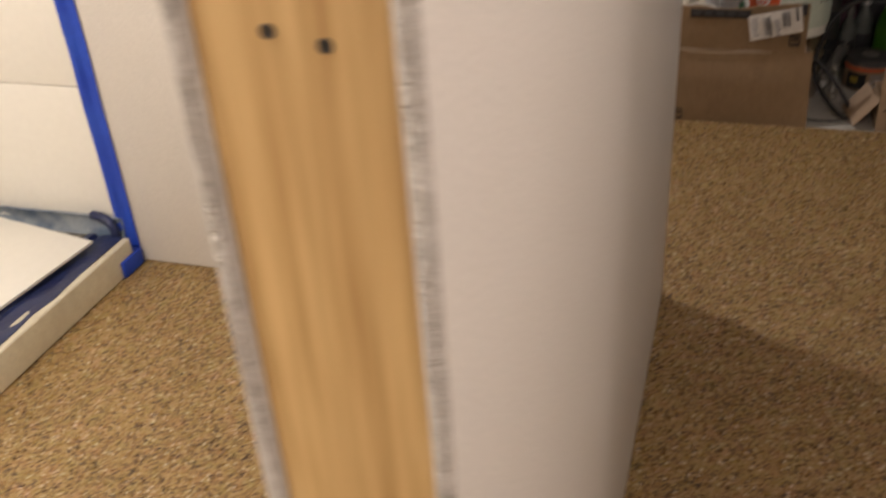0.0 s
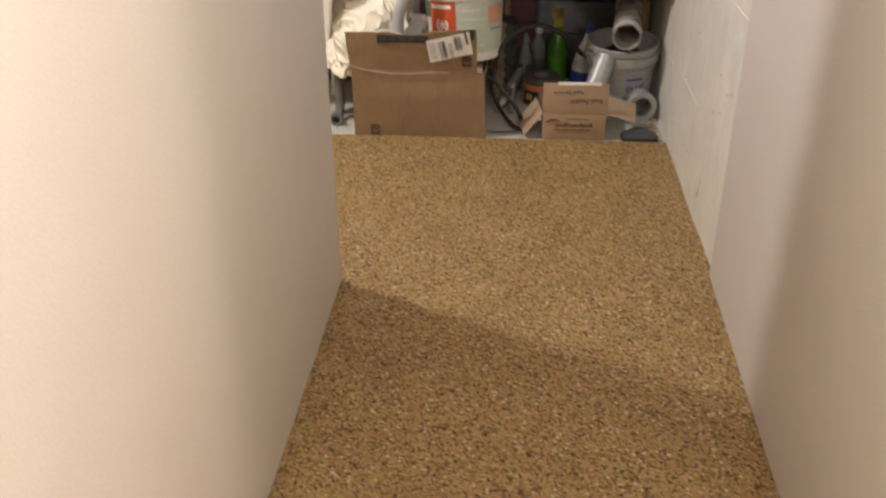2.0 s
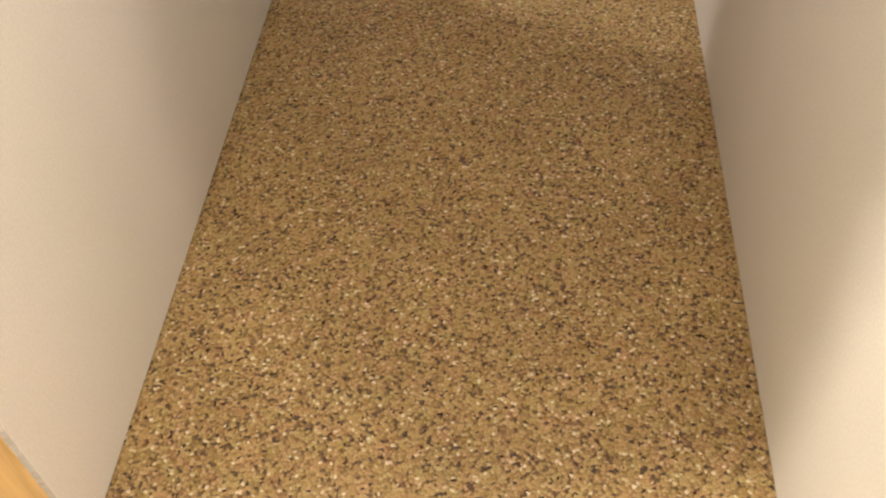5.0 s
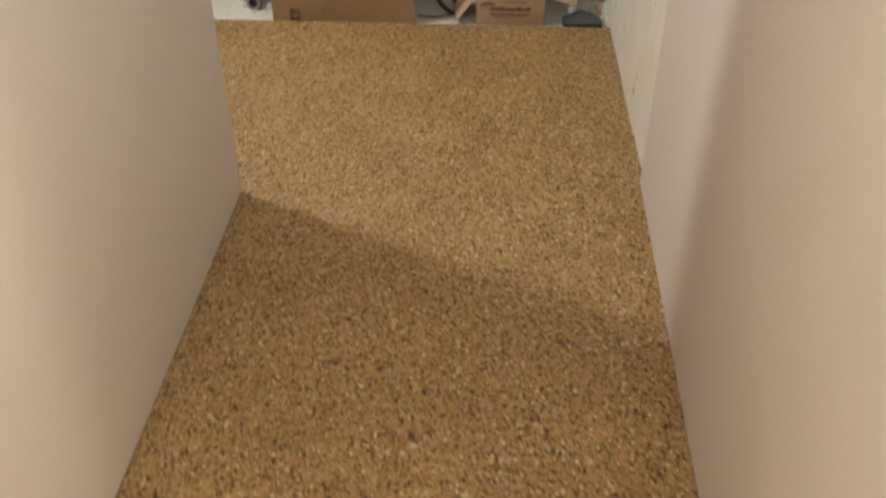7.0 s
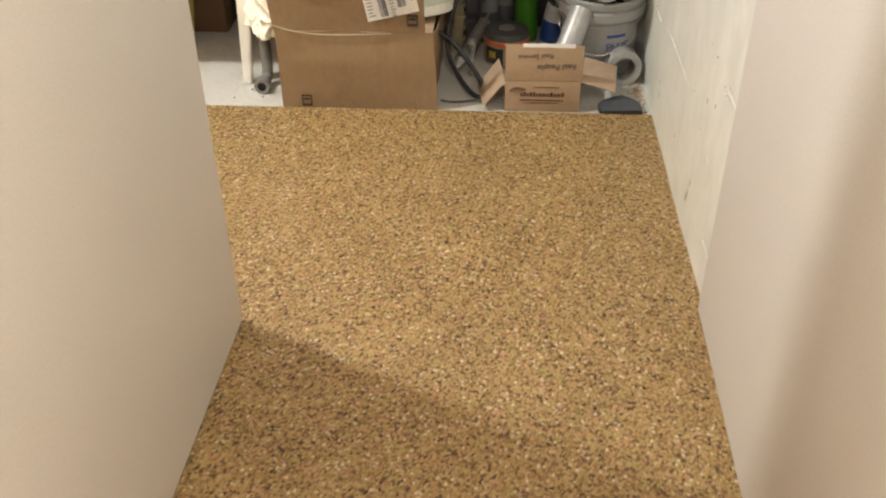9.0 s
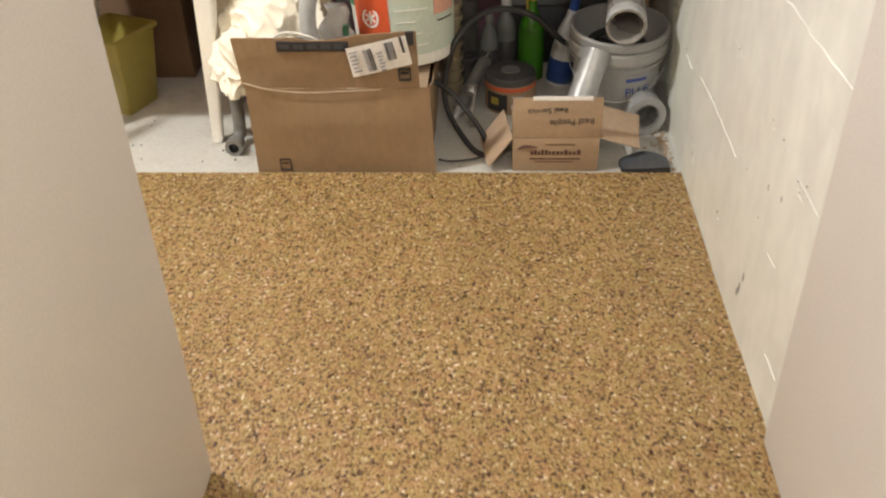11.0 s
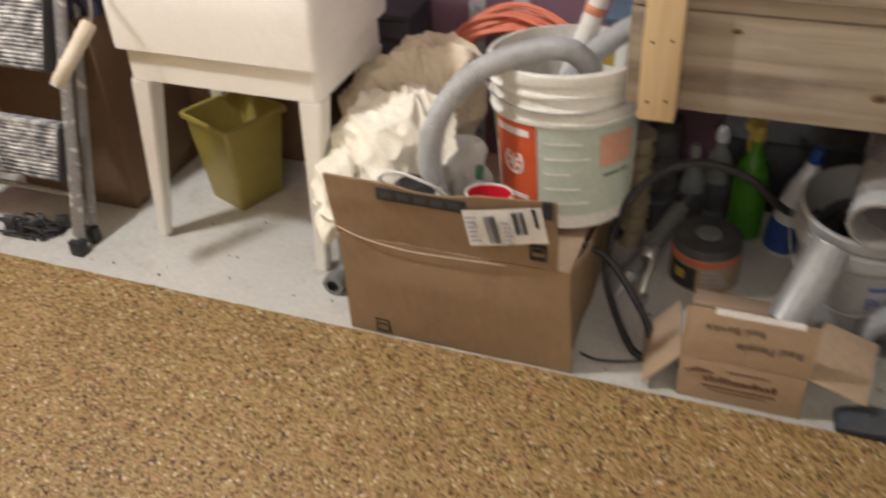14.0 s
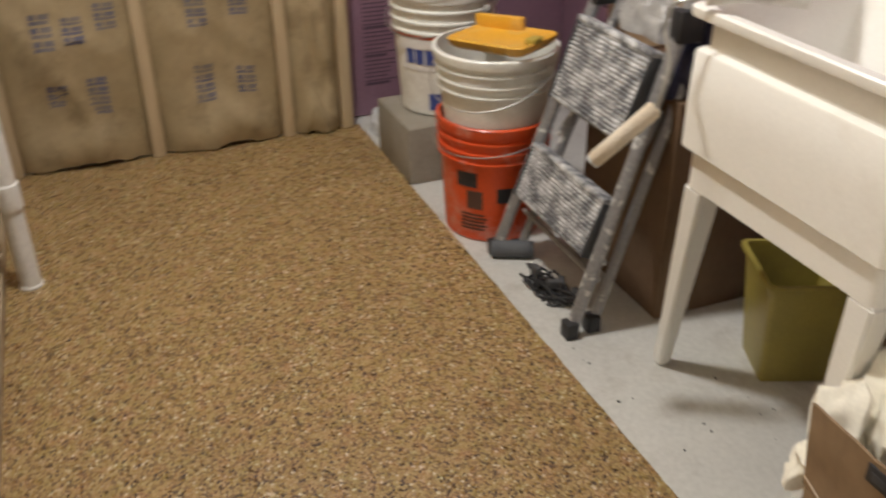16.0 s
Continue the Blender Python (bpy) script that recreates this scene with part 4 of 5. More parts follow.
def box_contents():
    t = thing("paint_tub", pose(-0.005, 1.112, 0.2025) @ Matrix.Scale(0.88, 4), "small white paint tub with a raised plastic handle", "tub")
    part("body", lathe([(0, 0), (0.052, 0), (0.054, 0.003), (0.060, 0.115), (0.063, 0.117), (0.063, 0.123), (0.0575, 0.123), (0.052, 0.006), (0, 0.006)], 36), PAIL, t)
    part("handle", tube(smooth_line([(-0.062, 0.0, 0.115), (-0.065, -0.03, 0.155), (-0.02, -0.045, 0.185), (0.045, -0.045, 0.172), (0.085, -0.03, 0.14), (0.100, -0.01, 0.10)], 8), 0.0038, 8), PVC, t,
         "white plastic bail handle")
    part("rag", lathe([(0, 0.125), (0.03, 0.14), (0.05, 0.125), (0.055, 0.10)], 14), INK, t, "black rag stuffed inside")
    c = thing("cup", pose(0.148, 1.098, 0.203, -10, 0, 0) @ Matrix.Diagonal((1, 1, 0.86, 1)), "white cup with a bright red lining", "cup")
    part("shell", lathe([(0, 0), (0.034, 0), (0.0445, 0.135), (0.046, 0.137), (0.046, 0.142), (0.0435, 0.142), (0.043, 0.135)], 32), PAIL, c)
    part("lining", lathe([(0.043, 0.138), (0.033, 0.012), (0, 0.012)], 32), RED, c, "red inner wall")
    f = thing("plastic_bag", pose(0.085, 1.185, 0.2025), "crumpled clear plastic bag in the box", "bag")

    def film(u, v):
        a, h = 2 * math.pi * u, v
        r = 0.050 * (1 - 0.45 * h) * (1 + 0.35 * noise.noise((math.cos(a) * 2, math.sin(a) * 2, h * 4)))
        return (r * math.cos(a) + 0.012 * noise.noise((h * 5, 1, 2)), 0.55 * r * math.sin(a), 0.19 * h)
    part("film", sheet(film, 36, 24, 0.0), FILM, f)
    g = thing("bottle", pose(0.098, 1.172, 0.203, 0, 6, 0) @ Matrix.Scale(0.62, 4), "small pale bottle with a green cap", "bottle")
    part("body", lathe([(0, 0), (0.022, 0), (0.023, 0.1), (0.012, 0.16), (0.011, 0.185), (0, 0.185)], 24), WHITEPLASTIC, g)
    part("cap", lathe([(0.0, 0.226), (0.012, 0.226), (0.0135, 0.215), (0.0135, 0.185), (0, 0.185)], 20), GREENLABEL, g, "dark green cap")


box_contents()


# ---- the small open box ----
def small_box():
    x0, x1, y0, y1, h = 0.540, 0.762, 1.036, 1.20, 0.098
    t = thing("cardboard_box", pose(0, 0, LOW), "small tan cardboard box, flaps open, brown print", "box")
    part("front_panel", block((x0, y0, 0.001), (x1, y0 + 0.004, h), 0.0012), TANCARD, t)
    part("back_panel", block((x0, y1 - 0.004, 0.001), (x1, y1, h), 0.0012), TANCARD, t)
    part("side_panel", block((x0, y0 + 0.0045, 0.001), (x0 + 0.004, y1 - 0.0045, h), 0.0012), TANCARD, t)
    part("side_panel", block((x1 - 0.004, y0 + 0.0045, 0.001), (x1, y1 - 0.0045, h), 0.0012), TANCARD, t)
    part("bottom_panel", block((x0 + 0.0045, y0 + 0.0045, 0.001), (x1 - 0.0045, y1 - 0.0045, 0.006)), CARDIN, t)
    # flaps: front stands up, back leans back, sides hang out
    fr = part("front_flap", block((0, -0.002, 0), (x1 - x0 + 0.004, 0.002, 0.108), 0.0012), TANCARD, t, "raised flap with handwriting", pose(x0 - 0.001, y0 + 0.002, h + 0.001, -6))
    part("flap_tape", block((0.05, -0.0035, 0.101), (0.20, 0.003, 0.111)), PAPER, fr, "strip of white tape")
    part("back_flap", block((0, -0.002, 0), (x1 - x0, 0.002, 0.092), 0.0012), CARDIN, t, "pale raised flap", pose(x0, y1 - 0.002, h + 0.001, -112))
    part("side_flap", block((-0.105, 0, -0.002), (0, y1 - y0 - 0.004, 0.002), 0.0012), CARDIN, t, "pale drooping flap", pose(x0 + 0.001, y0 + 0.002, h + 0.001, 0, -52, 8))
    part("side_flap", block((0, 0, -0.002), (0.105, y1 - y0 - 0.004, 0.002), 0.0012), CARDIN, t, "pale open flap", pose(x1 - 0.001, y0 + 0.002, h + 0.001, 4, 14, -6))
    cx = (x0 + x1) / 2
    m = pose(0.145, -0.0024, 0.038, 90, 180, 0)
    lettering("Real People", 0.024, INK, fr, pose(0.150, -0.0024, 0.044, 90, 177, 0), name="handwriting")
    lettering("Real Service", 0.021, INK, fr, pose(0.088, -0.0024, 0.074, 90, 177, 0), name="handwriting")
    # printed mark: a swoosh with a word-length bar and fine lines
    yy = y0 - 0.0006
    pts = smooth_line([(x0 + 0.012, yy, 0.066), (x0 + 0.032, yy, 0.076), (x0 + 0.062, yy, 0.072)], 5)
    part("print_mark", tube(pts, lambda i: 0.0015 + 0.0045 * math.sin(math.pi * i / 10), 8, flat=0.25), CARDPRINT, t, "dark brown swoosh")
    rng = random.Random(8)
    x = x0 + 0.046
    while x < x0 + 0.172:
        w = rng.uniform(0.006, 0.011)
        part("print_mark", block((x, yy - 0.0004, 0.050), (x + w, y0 + 0.001, 0.050 + rng.choice((0.010, 0.010, 0.014)))), CARDPRINT, t)
        x += w + 0.0025
    for z, a, b, hh in ((0.036, 0.044, 0.175, 0.004), (0.028, 0.058, 0.158, 0.0025), (0.078, 0.085, 0.16, 0.003)):
        part("print_line", block((x0 + a, yy - 0.0003, z), (x0 + b, y0 + 0.001, z + hh)), CARDPRINT, t)


small_box()


# ---- under the bench ----
def bench():
    t = thing("workbench", pose(0, 0, 0), "rough workbench of pine posts and weathered boards", "workbench")
    post = part("post", block((0, -0.019, 0.0), (0.064, 0.019, 0.42), 0.002), POSTWOOD, t, m=pose(0.399, 1.205, 0.479))
    again(post, pose(0.906, 1.205, 0.479))
    for px in (0.399, 0.906):
        for dx, dz in ((0.016, 0.035), (0.048, 0.04), (0.016, 0.145), (0.048, 0.15)):
            part("nail", lathe([(0, 0), (0.003, 0), (0.0026, 0.001), (0, 0.0012)], 10), BLACK, t, "dark nail head", pose(px + dx, 1.1858, 0.479 + dz, 90))
    part("apron_board", block((0.37, 1.2245, 0.488), (0.972, 1.262, 0.668), 0.003), OLDBOARD, t, "weathered grey-brown board")
    for x, z, w in ((0.782, 0.549, 1.0), (0.872, 0.556, 1.25), (0.545, 0.640, 0.6)):
        part("knot", lathe([(0, 0.0012), (0.004, 0.0011), (0.0075, 0.0006), (0.009, -0.001)], 18), DARKCARD, t, "dark knot", pose(x, 1.2242, z, 90) @ Matrix.Diagonal((1.9 * w, w, 1, 1)))
        part("knot_heart", lathe([(0, 0.0018), (0.003, 0.0015), (0.0045, 0.0008)], 14), BLACK, t, "split black knot heart", pose(x, 1.2242, z, 90) @ Matrix.Diagonal((1.7 * w, w, 1, 1)))
    part("apron_board", block((0.37, 1.2245, 0.671), (0.972, 1.262, 0.705), 0.003), OLDBOARD, t)
    part("bench_top", block((0.36, 1.2, 0.706), (0.972, 1.79, 0.744), 0.003), OLDBOARD, t)
    leg = part("leg", block((0, -0.03, LOW), (0.038, 0.03, 0.705), 0.002), POSTWOOD, t, m=pose(0.372, 1.74, 0))
    again(leg, pose(0.93, 1.74, 0))
    part("rear_leg_brace", block((0.411, 1.722, 0.40), (0.929, 1.758, 0.47), 0.002), OLDBOARD, t)
    part("side_rail", block((0.385, 1.263, 0.60), (0.423, 1.70, 0.70), 0.002), OLDBOARD, t)
    part("side_rail", block((0.932, 1.263, 0.60), (0.970, 1.70, 0.70), 0.002), OLDBOARD, t)
    f = thing("plastic_sheet", pose(0.67, 1.235, 0.7445), "crumpled clear plastic sheeting on the bench", "plastic sheet")

    def film(u, v):
        return (-0.25 + 0.52 * u, -0.045 + 0.3 * v - 0.012 * math.sin(u * 9), 0.002 + 0.022 * abs(noise.noise((u * 7, v * 5, 0))) + 0.012 * abs(noise.noise((u * 19, v * 15, 0))))
    part("film", sheet(film, 50, 30, 0.0), FILM, f)


bench()


def dusty_bucket():
    """The grey-white compound pail with cable inside."""
    t = pail(pose(0.838, 1.40, LOW, 4, 0, 0), DUSTYPAIL, "dusty white compound bucket with blue lettering", rb=0.112, rt=0.130, h=0.268, bail_side=-1, bail_drop=0.9, turn=-8)
    part("rim_band", lathe([(0.131, 0.205), (0.139, 0.207), (0.139, 0.232), (0.131, 0.235)], 48), DUSTYPAIL, t)
    lettering("PLUS", 0.036, PRINTBLUE, t, Matrix.Rotation(radians(24), 4, "Z") @ pose(0, -0.1225, 0.118, 86, 0, 0), 0.122)
    part("print_line", wrap(0.1215, 0.1225, 0.150, 0.160, -84, -55, 8), PRINTBLUE, t)
    part("print_line", wrap(0.1225, 0.1235, 0.168, 0.174, -84, -62, 8), GREYINK, t)
    c = thing("cable_coil", pose(0.838, 1.40, 0.125), "coil of black cable inside the bucket", "cable")
    rng = random.Random(2)
    for k in range(6):
        r, z = rng.uniform(0.06, 0.098), 0.012 * k
        ring = [Vector((r * math.cos(f), r * math.sin(f), z + 0.02 * math.sin(2 * f + k))) for f in [2 * math.pi * i / 36 for i in range(37)]]
        part("loop", tube(ring, 0.009, 8), BLACK, c)


dusty_bucket()


def spiral_tube():
    """A silvery ribbed tube resting across the bucket, open end forward."""
    a, b = Vector((0.828, 1.205, 0.318)), Vector((0.868, 1.56, 0.365))
    L = (b - a).length
    t = thing("duct_tube", aim(a, b), "silvery ribbed duct tube resting on a bucket", "duct")
    p = []
    n = 46
    for i in range(n + 1):
        p.append((0.0485 + (0.0016 if i % 2 else 0) + (0.002 if i < 4 else 0), L * i / n))
    p += [(0.0455, L), (0.0455, 0.0), (0.0485, 0.0)]
    part("tube", lathe(p, 40), CLEARTUBE, t)
    part("collar", lathe([(0.0507, 0.002), (0.0519, 0.003), (0.0519, 0.040), (0.0507, 0.042)], 40), WHITEPLASTIC, t, "torn white paper collar")
    s = thing("duct_tube", aim((0.712, 1.175, 0.098), (0.775, 1.285, 0.235)), "short shiny galvanised duct standing in a box", "duct")
    part("tube", lathe([(0.034, 0), (0.0362, 0), (0.0362, 0.158), (0.0372, 0.16), (0.0372, 0.166), (0.034, 0.166), (0.034, 0.0)], 36), GALV, s)
    part("seam", block((-0.0382, -0.003, 0.002), (-0.0357, 0.003, 0.158), 0.0006), GALV, s)


spiral_tube()


def tape_and_tub():
    t = thing("tape_roll", pose(0.905, 1.255, LOW, 0, 0, 12), "roll of clear packing tape standing on edge", "tape roll")
    ring = lathe([(0.038, -0.025), (0.056, -0.025), (0.057, -0.024), (0.057, 0.024), (0.056, 0.025), (0.038, 0.025), (0.037, 0.024), (0.037, -0.024), (0.038, -0.025)], 44, m=pose(0, 0, 0.057, 90))
    part("tape", ring, GALV, t)
    part("core", lathe([(0.034, -0.026), (0.0368, -0.026), (0.0368, 0.026), (0.034, 0.026), (0.034, -0.026)], 36, m=pose(0, 0, 0.057, 90)), GREYPVC, t, "grey core")
    u = thing("tape_spool", pose(0.541, 1.425, LOW), "wide spool of dark flashing tape, printed wrapper", "tape roll")
    part("roll", lathe([(0.024, 0.0), (0.070, 0.0), (0.073, 0.003), (0.073, 0.105), (0.071, 0.108), (0.030, 0.110), (0.024, 0.110)], 48), MURKY, u)
    part("core", lathe([(0.0, 0.02), (0.026, 0.02), (0.027, 0.113), (0.022, 0.114), (0.0, 0.113)], 30), GREYPVC, u, "pale grey core")
    part("wrapper", lathe([(0.0732, 0.004), (0.0742, 0.005), (0.0742, 0.086), (0.0732, 0.087)], 48), TANCARD, u, "printed paper wrapper")
    part("band", lathe([(0.0743, 0.072), (0.0750, 0.073), (0.0750, 0.083), (0.0743, 0.084)], 48), PAILORANGE, u, "orange stripe")
    part("print_panel", wrap(0.0744, 0.0744, 0.010, 0.064, -150, -98, 8), INK, u, "black printed panel")
    part("print_panel", wrap(0.0752, 0.0752, 0.030, 0.052, -138, -118, 6), CAPYELLOW, u)
    for k in range(4):
        part("print_line", wrap(0.0744, 0.0744, 0.020 + 0.012 * k, 0.025 + 0.012 * k, -90, -40 - 6 * k, 8), GREYINK, u)


tape_and_tub()


def bottles():
    def spray(m, body, head, label, scale=1.0, band=None):
        t = thing("spray_bottle", m @ Matrix.Scale(scale, 4), label, "bottle")
        bm = lathe([(0, 0), (0.034, 0), (0.038, 0.004), (0.038, 0.13), (0.034, 0.165), (0.02, 0.20), (0.0135, 0.215), (0.0135, 0.235), (0, 0.235)], 32)
        part("body", bm, body, t)
        part("neck", lathe([(0.0, 0.236), (0.0165, 0.236), (0.0165, 0.266), (0.012, 0.272), (0, 0.272)], 24), head, t)
        part("head", block((-0.052, -0.011, 0.272), (0.022, 0.011, 0.305), 0.006), head, t)
        part("nozzle", block((-0.064, -0.007, 0.284), (-0.052, 0.007, 0.300), 0.002), head, t)
        part("trigger", tube(smooth_line([(-0.038, 0, 0.275), (-0.046, 0, 0.25), (-0.040, 0, 0.225)], 4), 0.0045, 8), head, t)
        if band:
            part("label", lathe([(0.0382, 0.03), (0.0388, 0.031), (0.0388, 0.115), (0.0382, 0.116)], 32), band, t, "printed wrap label")
        return t
    spray(pose(0.606, 1.615, LOW, 0, 0, 70), GREENPLASTIC, CAPYELLOW, "bright green spray bottle with dull yellow head", 1.06)
    t = thing("bottle", pose(0.690, 1.575, LOW, 0, 9, 0), "white cleaner bottle with blue cap and label", "bottle")
    part("body", lathe([(0, 0), (0.036, 0), (0.040, 0.004), (0.040, 0.11), (0.033, 0.17), (0.018, 0.215), (0.016, 0.235), (0, 0.235)], 32), WHITEPLASTIC, t)
    part("label", lathe([(0.0402, 0.012), (0.0408, 0.013), (0.0408, 0.085), (0.0402, 0.086)], 32), BLUEPLASTIC, t, "deep blue wrap label")
    part("cap", lathe([(0, 0.27), (0.013, 0.27), (0.0145, 0.262), (0.0145, 0.236), (0, 0.236)], 20), BLUEPLASTIC, t, "blue screw cap")
    for x, y, s, label, mat, cap in ((0.478, 1.62, 0.92, "dusty glass bottle with a grey cap", GLASS, GREYPVC), (0.530, 1.66, 1.05, "cloudy plastic bottle with a white spout", GLASS, WHITEPLASTIC)):
        b = thing("bottle", pose(x, y, LOW) @ Matrix.Scale(s, 4), label, "bottle")
        part("body", lathe([(0, 0), (0.030, 0), (0.033, 0.004), (0.033, 0.13), (0.024, 0.165), (0.013, 0.185), (0.013, 0.20), (0, 0.20)], 28), mat, b)
        part("cap", lathe([(0, 0.232), (0.008, 0.232), (0.015, 0.218), (0.0155, 0.201), (0, 0.201)], 20), cap, b)
        part("label", lathe([(0.0332, 0.035), (0.0337, 0.036), (0.0337, 0.105), (0.0332, 0.106)], 28), MURKY, b, "dark worn label")
    j = thing("jar_stack", pose(0.405, 1.60, LOW), "stack of dusty grey jars", "jars")
    z = 0.0
    for r, h in ((0.042, 0.105), (0.040, 0.095), (0.036, 0.085)):
        jar = part("jar", lathe([(0, z), (r, z), (r + 0.002, z + 0.004), (r + 0.002, z + h - 0.026), (r - 0.004, z + h - 0.02), (0, z + h - 0.02)], 28), MURKY, j)
        part("lid", lathe([(0, z + h), (r - 0.004, z + h), (r, z + h - 0.003), (r, z + h - 0.0195), (0, z + h - 0.0195)], 28), DARKGREY, jar, "dark screw lid")
        z += h + 0.001
    g = thing("caulking_gun", pose(0.415, 1.40, LOW + 0.004, 0, 0, -18), "pale grey skeleton caulking gun on the floor", "caulking gun")
    part("barrel", tube([Vector((0, -0.07, 0.03)), Vector((0, 0.16, 0.075))], 0.021, 20), GREYPVC, g)
    part("nozzle", tube([Vector((0, -0.07, 0.03)), Vector((0, -0.10, 0.020)), Vector((0, -0.13, 0.010))], lambda i: (0.014, 0.007, 0.003)[i], 12), WHITEPLASTIC, g)
    part("handle", tube(smooth_line([(0, 0.15, 0.09), (-0.004, 0.17, 0.05), (-0.006, 0.165, 0.002)], 5), 0.010, 10), STEEL, g)
    part("trigger", tube(smooth_line([(0, 0.12, 0.07), (-0.012, 0.12, 0.04), (-0.018, 0.11, 0.012)], 5), 0.006, 10), STEEL, g)
    part("rod", tube([Vector((0, 0.16, 0.08)), Vector((0, 0.30, 0.115))], 0.004, 8), STEEL, g)
    c = thing("strap_clamp", pose(0.432, 1.335, LOW), "grey metal bar clamp on the floor", "clamp")
    part("bar", block((-0.006, -0.06, 0.0), (0.006, 0.06, 0.010), 0.002), STEEL, c, m=pose(0, 0, 0.045, 42, 0, -10))
    part("jaw", block((-0.011, -0.012, 0), (0.011, 0.012, 0.05), 0.004), STEEL, c, m=pose(0, 0.045, 0.055, 42, 0, -10))
    part("jaw", block((-0.010, -0.010, 0), (0.010, 0.010, 0.02), 0.004), STEEL, c, m=pose(0.0, -0.045, 0.0, 0, 0, -10))


bottles()


def brush_head():
    t = thing("scrub_brush", pose(0.885, 1.048, LOW, 0, 0, 4), "dark blue-grey floor scrub brush head", "brush")
    bm = bmesh.new()
    outline = [(-0.062, 0.020), (-0.05, 0.028), (-0.018, 0.042), (-0.004, 0.050), (0.022, 0.044), (0.062, 0.020)]
    low = [(-0.064, 0.014), (0.064, 0.014)]
    ring = outline + [low[1], low[0]]
    f = [bm.verts.new((x, -0.026 + 0.012 * (z > 0.035), z)) for x, z in ring]
    b = [bm.verts.new((x, 0.026 - 0.012 * (z > 0.035), z)) for x, z in ring]
    bm.faces.new(f)
    bm.faces.new(b[::-1])
    for i in range(len(ring)):
        j = (i + 1) % len(ring)
        bm.faces.new((f[i], b[i], b[j], f[j]))
    bmesh.ops.bevel(bm, geom=list(bm.edges), offset=0.003, segments=2, affect="EDGES")
    part("back", bm, surface("blue_grey_brush_plastic", (0.055, 0.065, 0.085), (0.08, 0.09, 0.11), 10, 90, 0.5), t)
    part("bristles", block((-0.063, -0.027, 0.0), (0.063, 0.027, 0.0135), 0.002), BLACK, t, "black bristles")


brush_head()


def black_cables():
    t = thing("black_cable", pose(0, 0, 0), "loose loops of thick black cable on the floor", "cable")
    a = [(0.345, 1.50, 0.02), (0.350, 1.36, 0.10), (0.362, 1.27, 0.17), (0.385, 1.27, 0.25), (0.44, 1.32, 0.30), (0.515, 1.35, 0.315), (0.60, 1.37, 0.285), (0.66, 1.39, 0.225), (0.70, 1.43, 0.18), (0.745, 1.47, 0.17)]
    part("cable", tube(smooth_line(a, 12), 0.0085, 12), BLACK, t)
    b = [(0.362, 1.27, 0.19), (0.358, 1.235, 0.10), (0.385, 1.19, 0.05), (0.43, 1.13, 0.012), (0.462, 1.105, 0.004), (0.475, 1.12, 0.004), (0.462, 1.17, 0.03), (0.415, 1.20, 0.09), (0.36, 1.22, 0.145), (0.30, 1.21, 0.178), (0.27, 1.22, 0.172)]
    part("cable", tube(smooth_line(b, 10), 0.0075, 12), BLACK, t)
    c = [(0.47, 1.10, 0.002), (0.43, 1.085, 0.0), (0.38, 1.075, 0.0), (0.345, 1.085, 0.0)]
    part("cord", tube(smooth_line(c, 8), 0.003, 8), DARKGREY, t, "thin grey cord")


black_cables()


def nested_pots():
    t = thing("pot_stack", pose(0.362, 1.505, LOW), "stack of tan nested plastic pots behind the box", "pots")
    for k in range(7):
        z = 0.040 * k
        part("pot", lathe([(0, z), (0.030, z), (0.0335, z + 0.034), (0.039, z + 0.035), (0.039, z + 0.047), (0.036, z + 0.048), (0.033, z + 0.041), (0, z + 0.038)], 26), TANPOT, t)


nested_pots()


# ---- sink, bin, ladder and pails along the wall ----
def ring_prism(rings, bm=None):
    """A smooth-cornered rectangular shell from rings of (x0, x1, y0, y1, z, corner radius)."""
    own = bm or bmesh.new()
    rows = []
    for x0, x1, y0, y1, z, r in rings:
        row = []
        for cx, cy, a0 in ((x1 - r, y1 - r, 0), (x0 + r, y1 - r, 90), (x0 + r, y0 + r, 180), (x1 - r, y0 + r, 270)):
            for k in range(6):
                a = radians(a0 + 18 * k)
                row.append(own.verts.new((cx + r * math.cos(a), cy + r * math.sin(a), z)))
        rows.append(row)
    for p, q in zip(rows, rows[1:]):
        n = len(p)
        for i in range(n):
            own.faces.new((p[i], p[(i + 1) % n], q[(i + 1) % n], q[i]))
    return own, rows


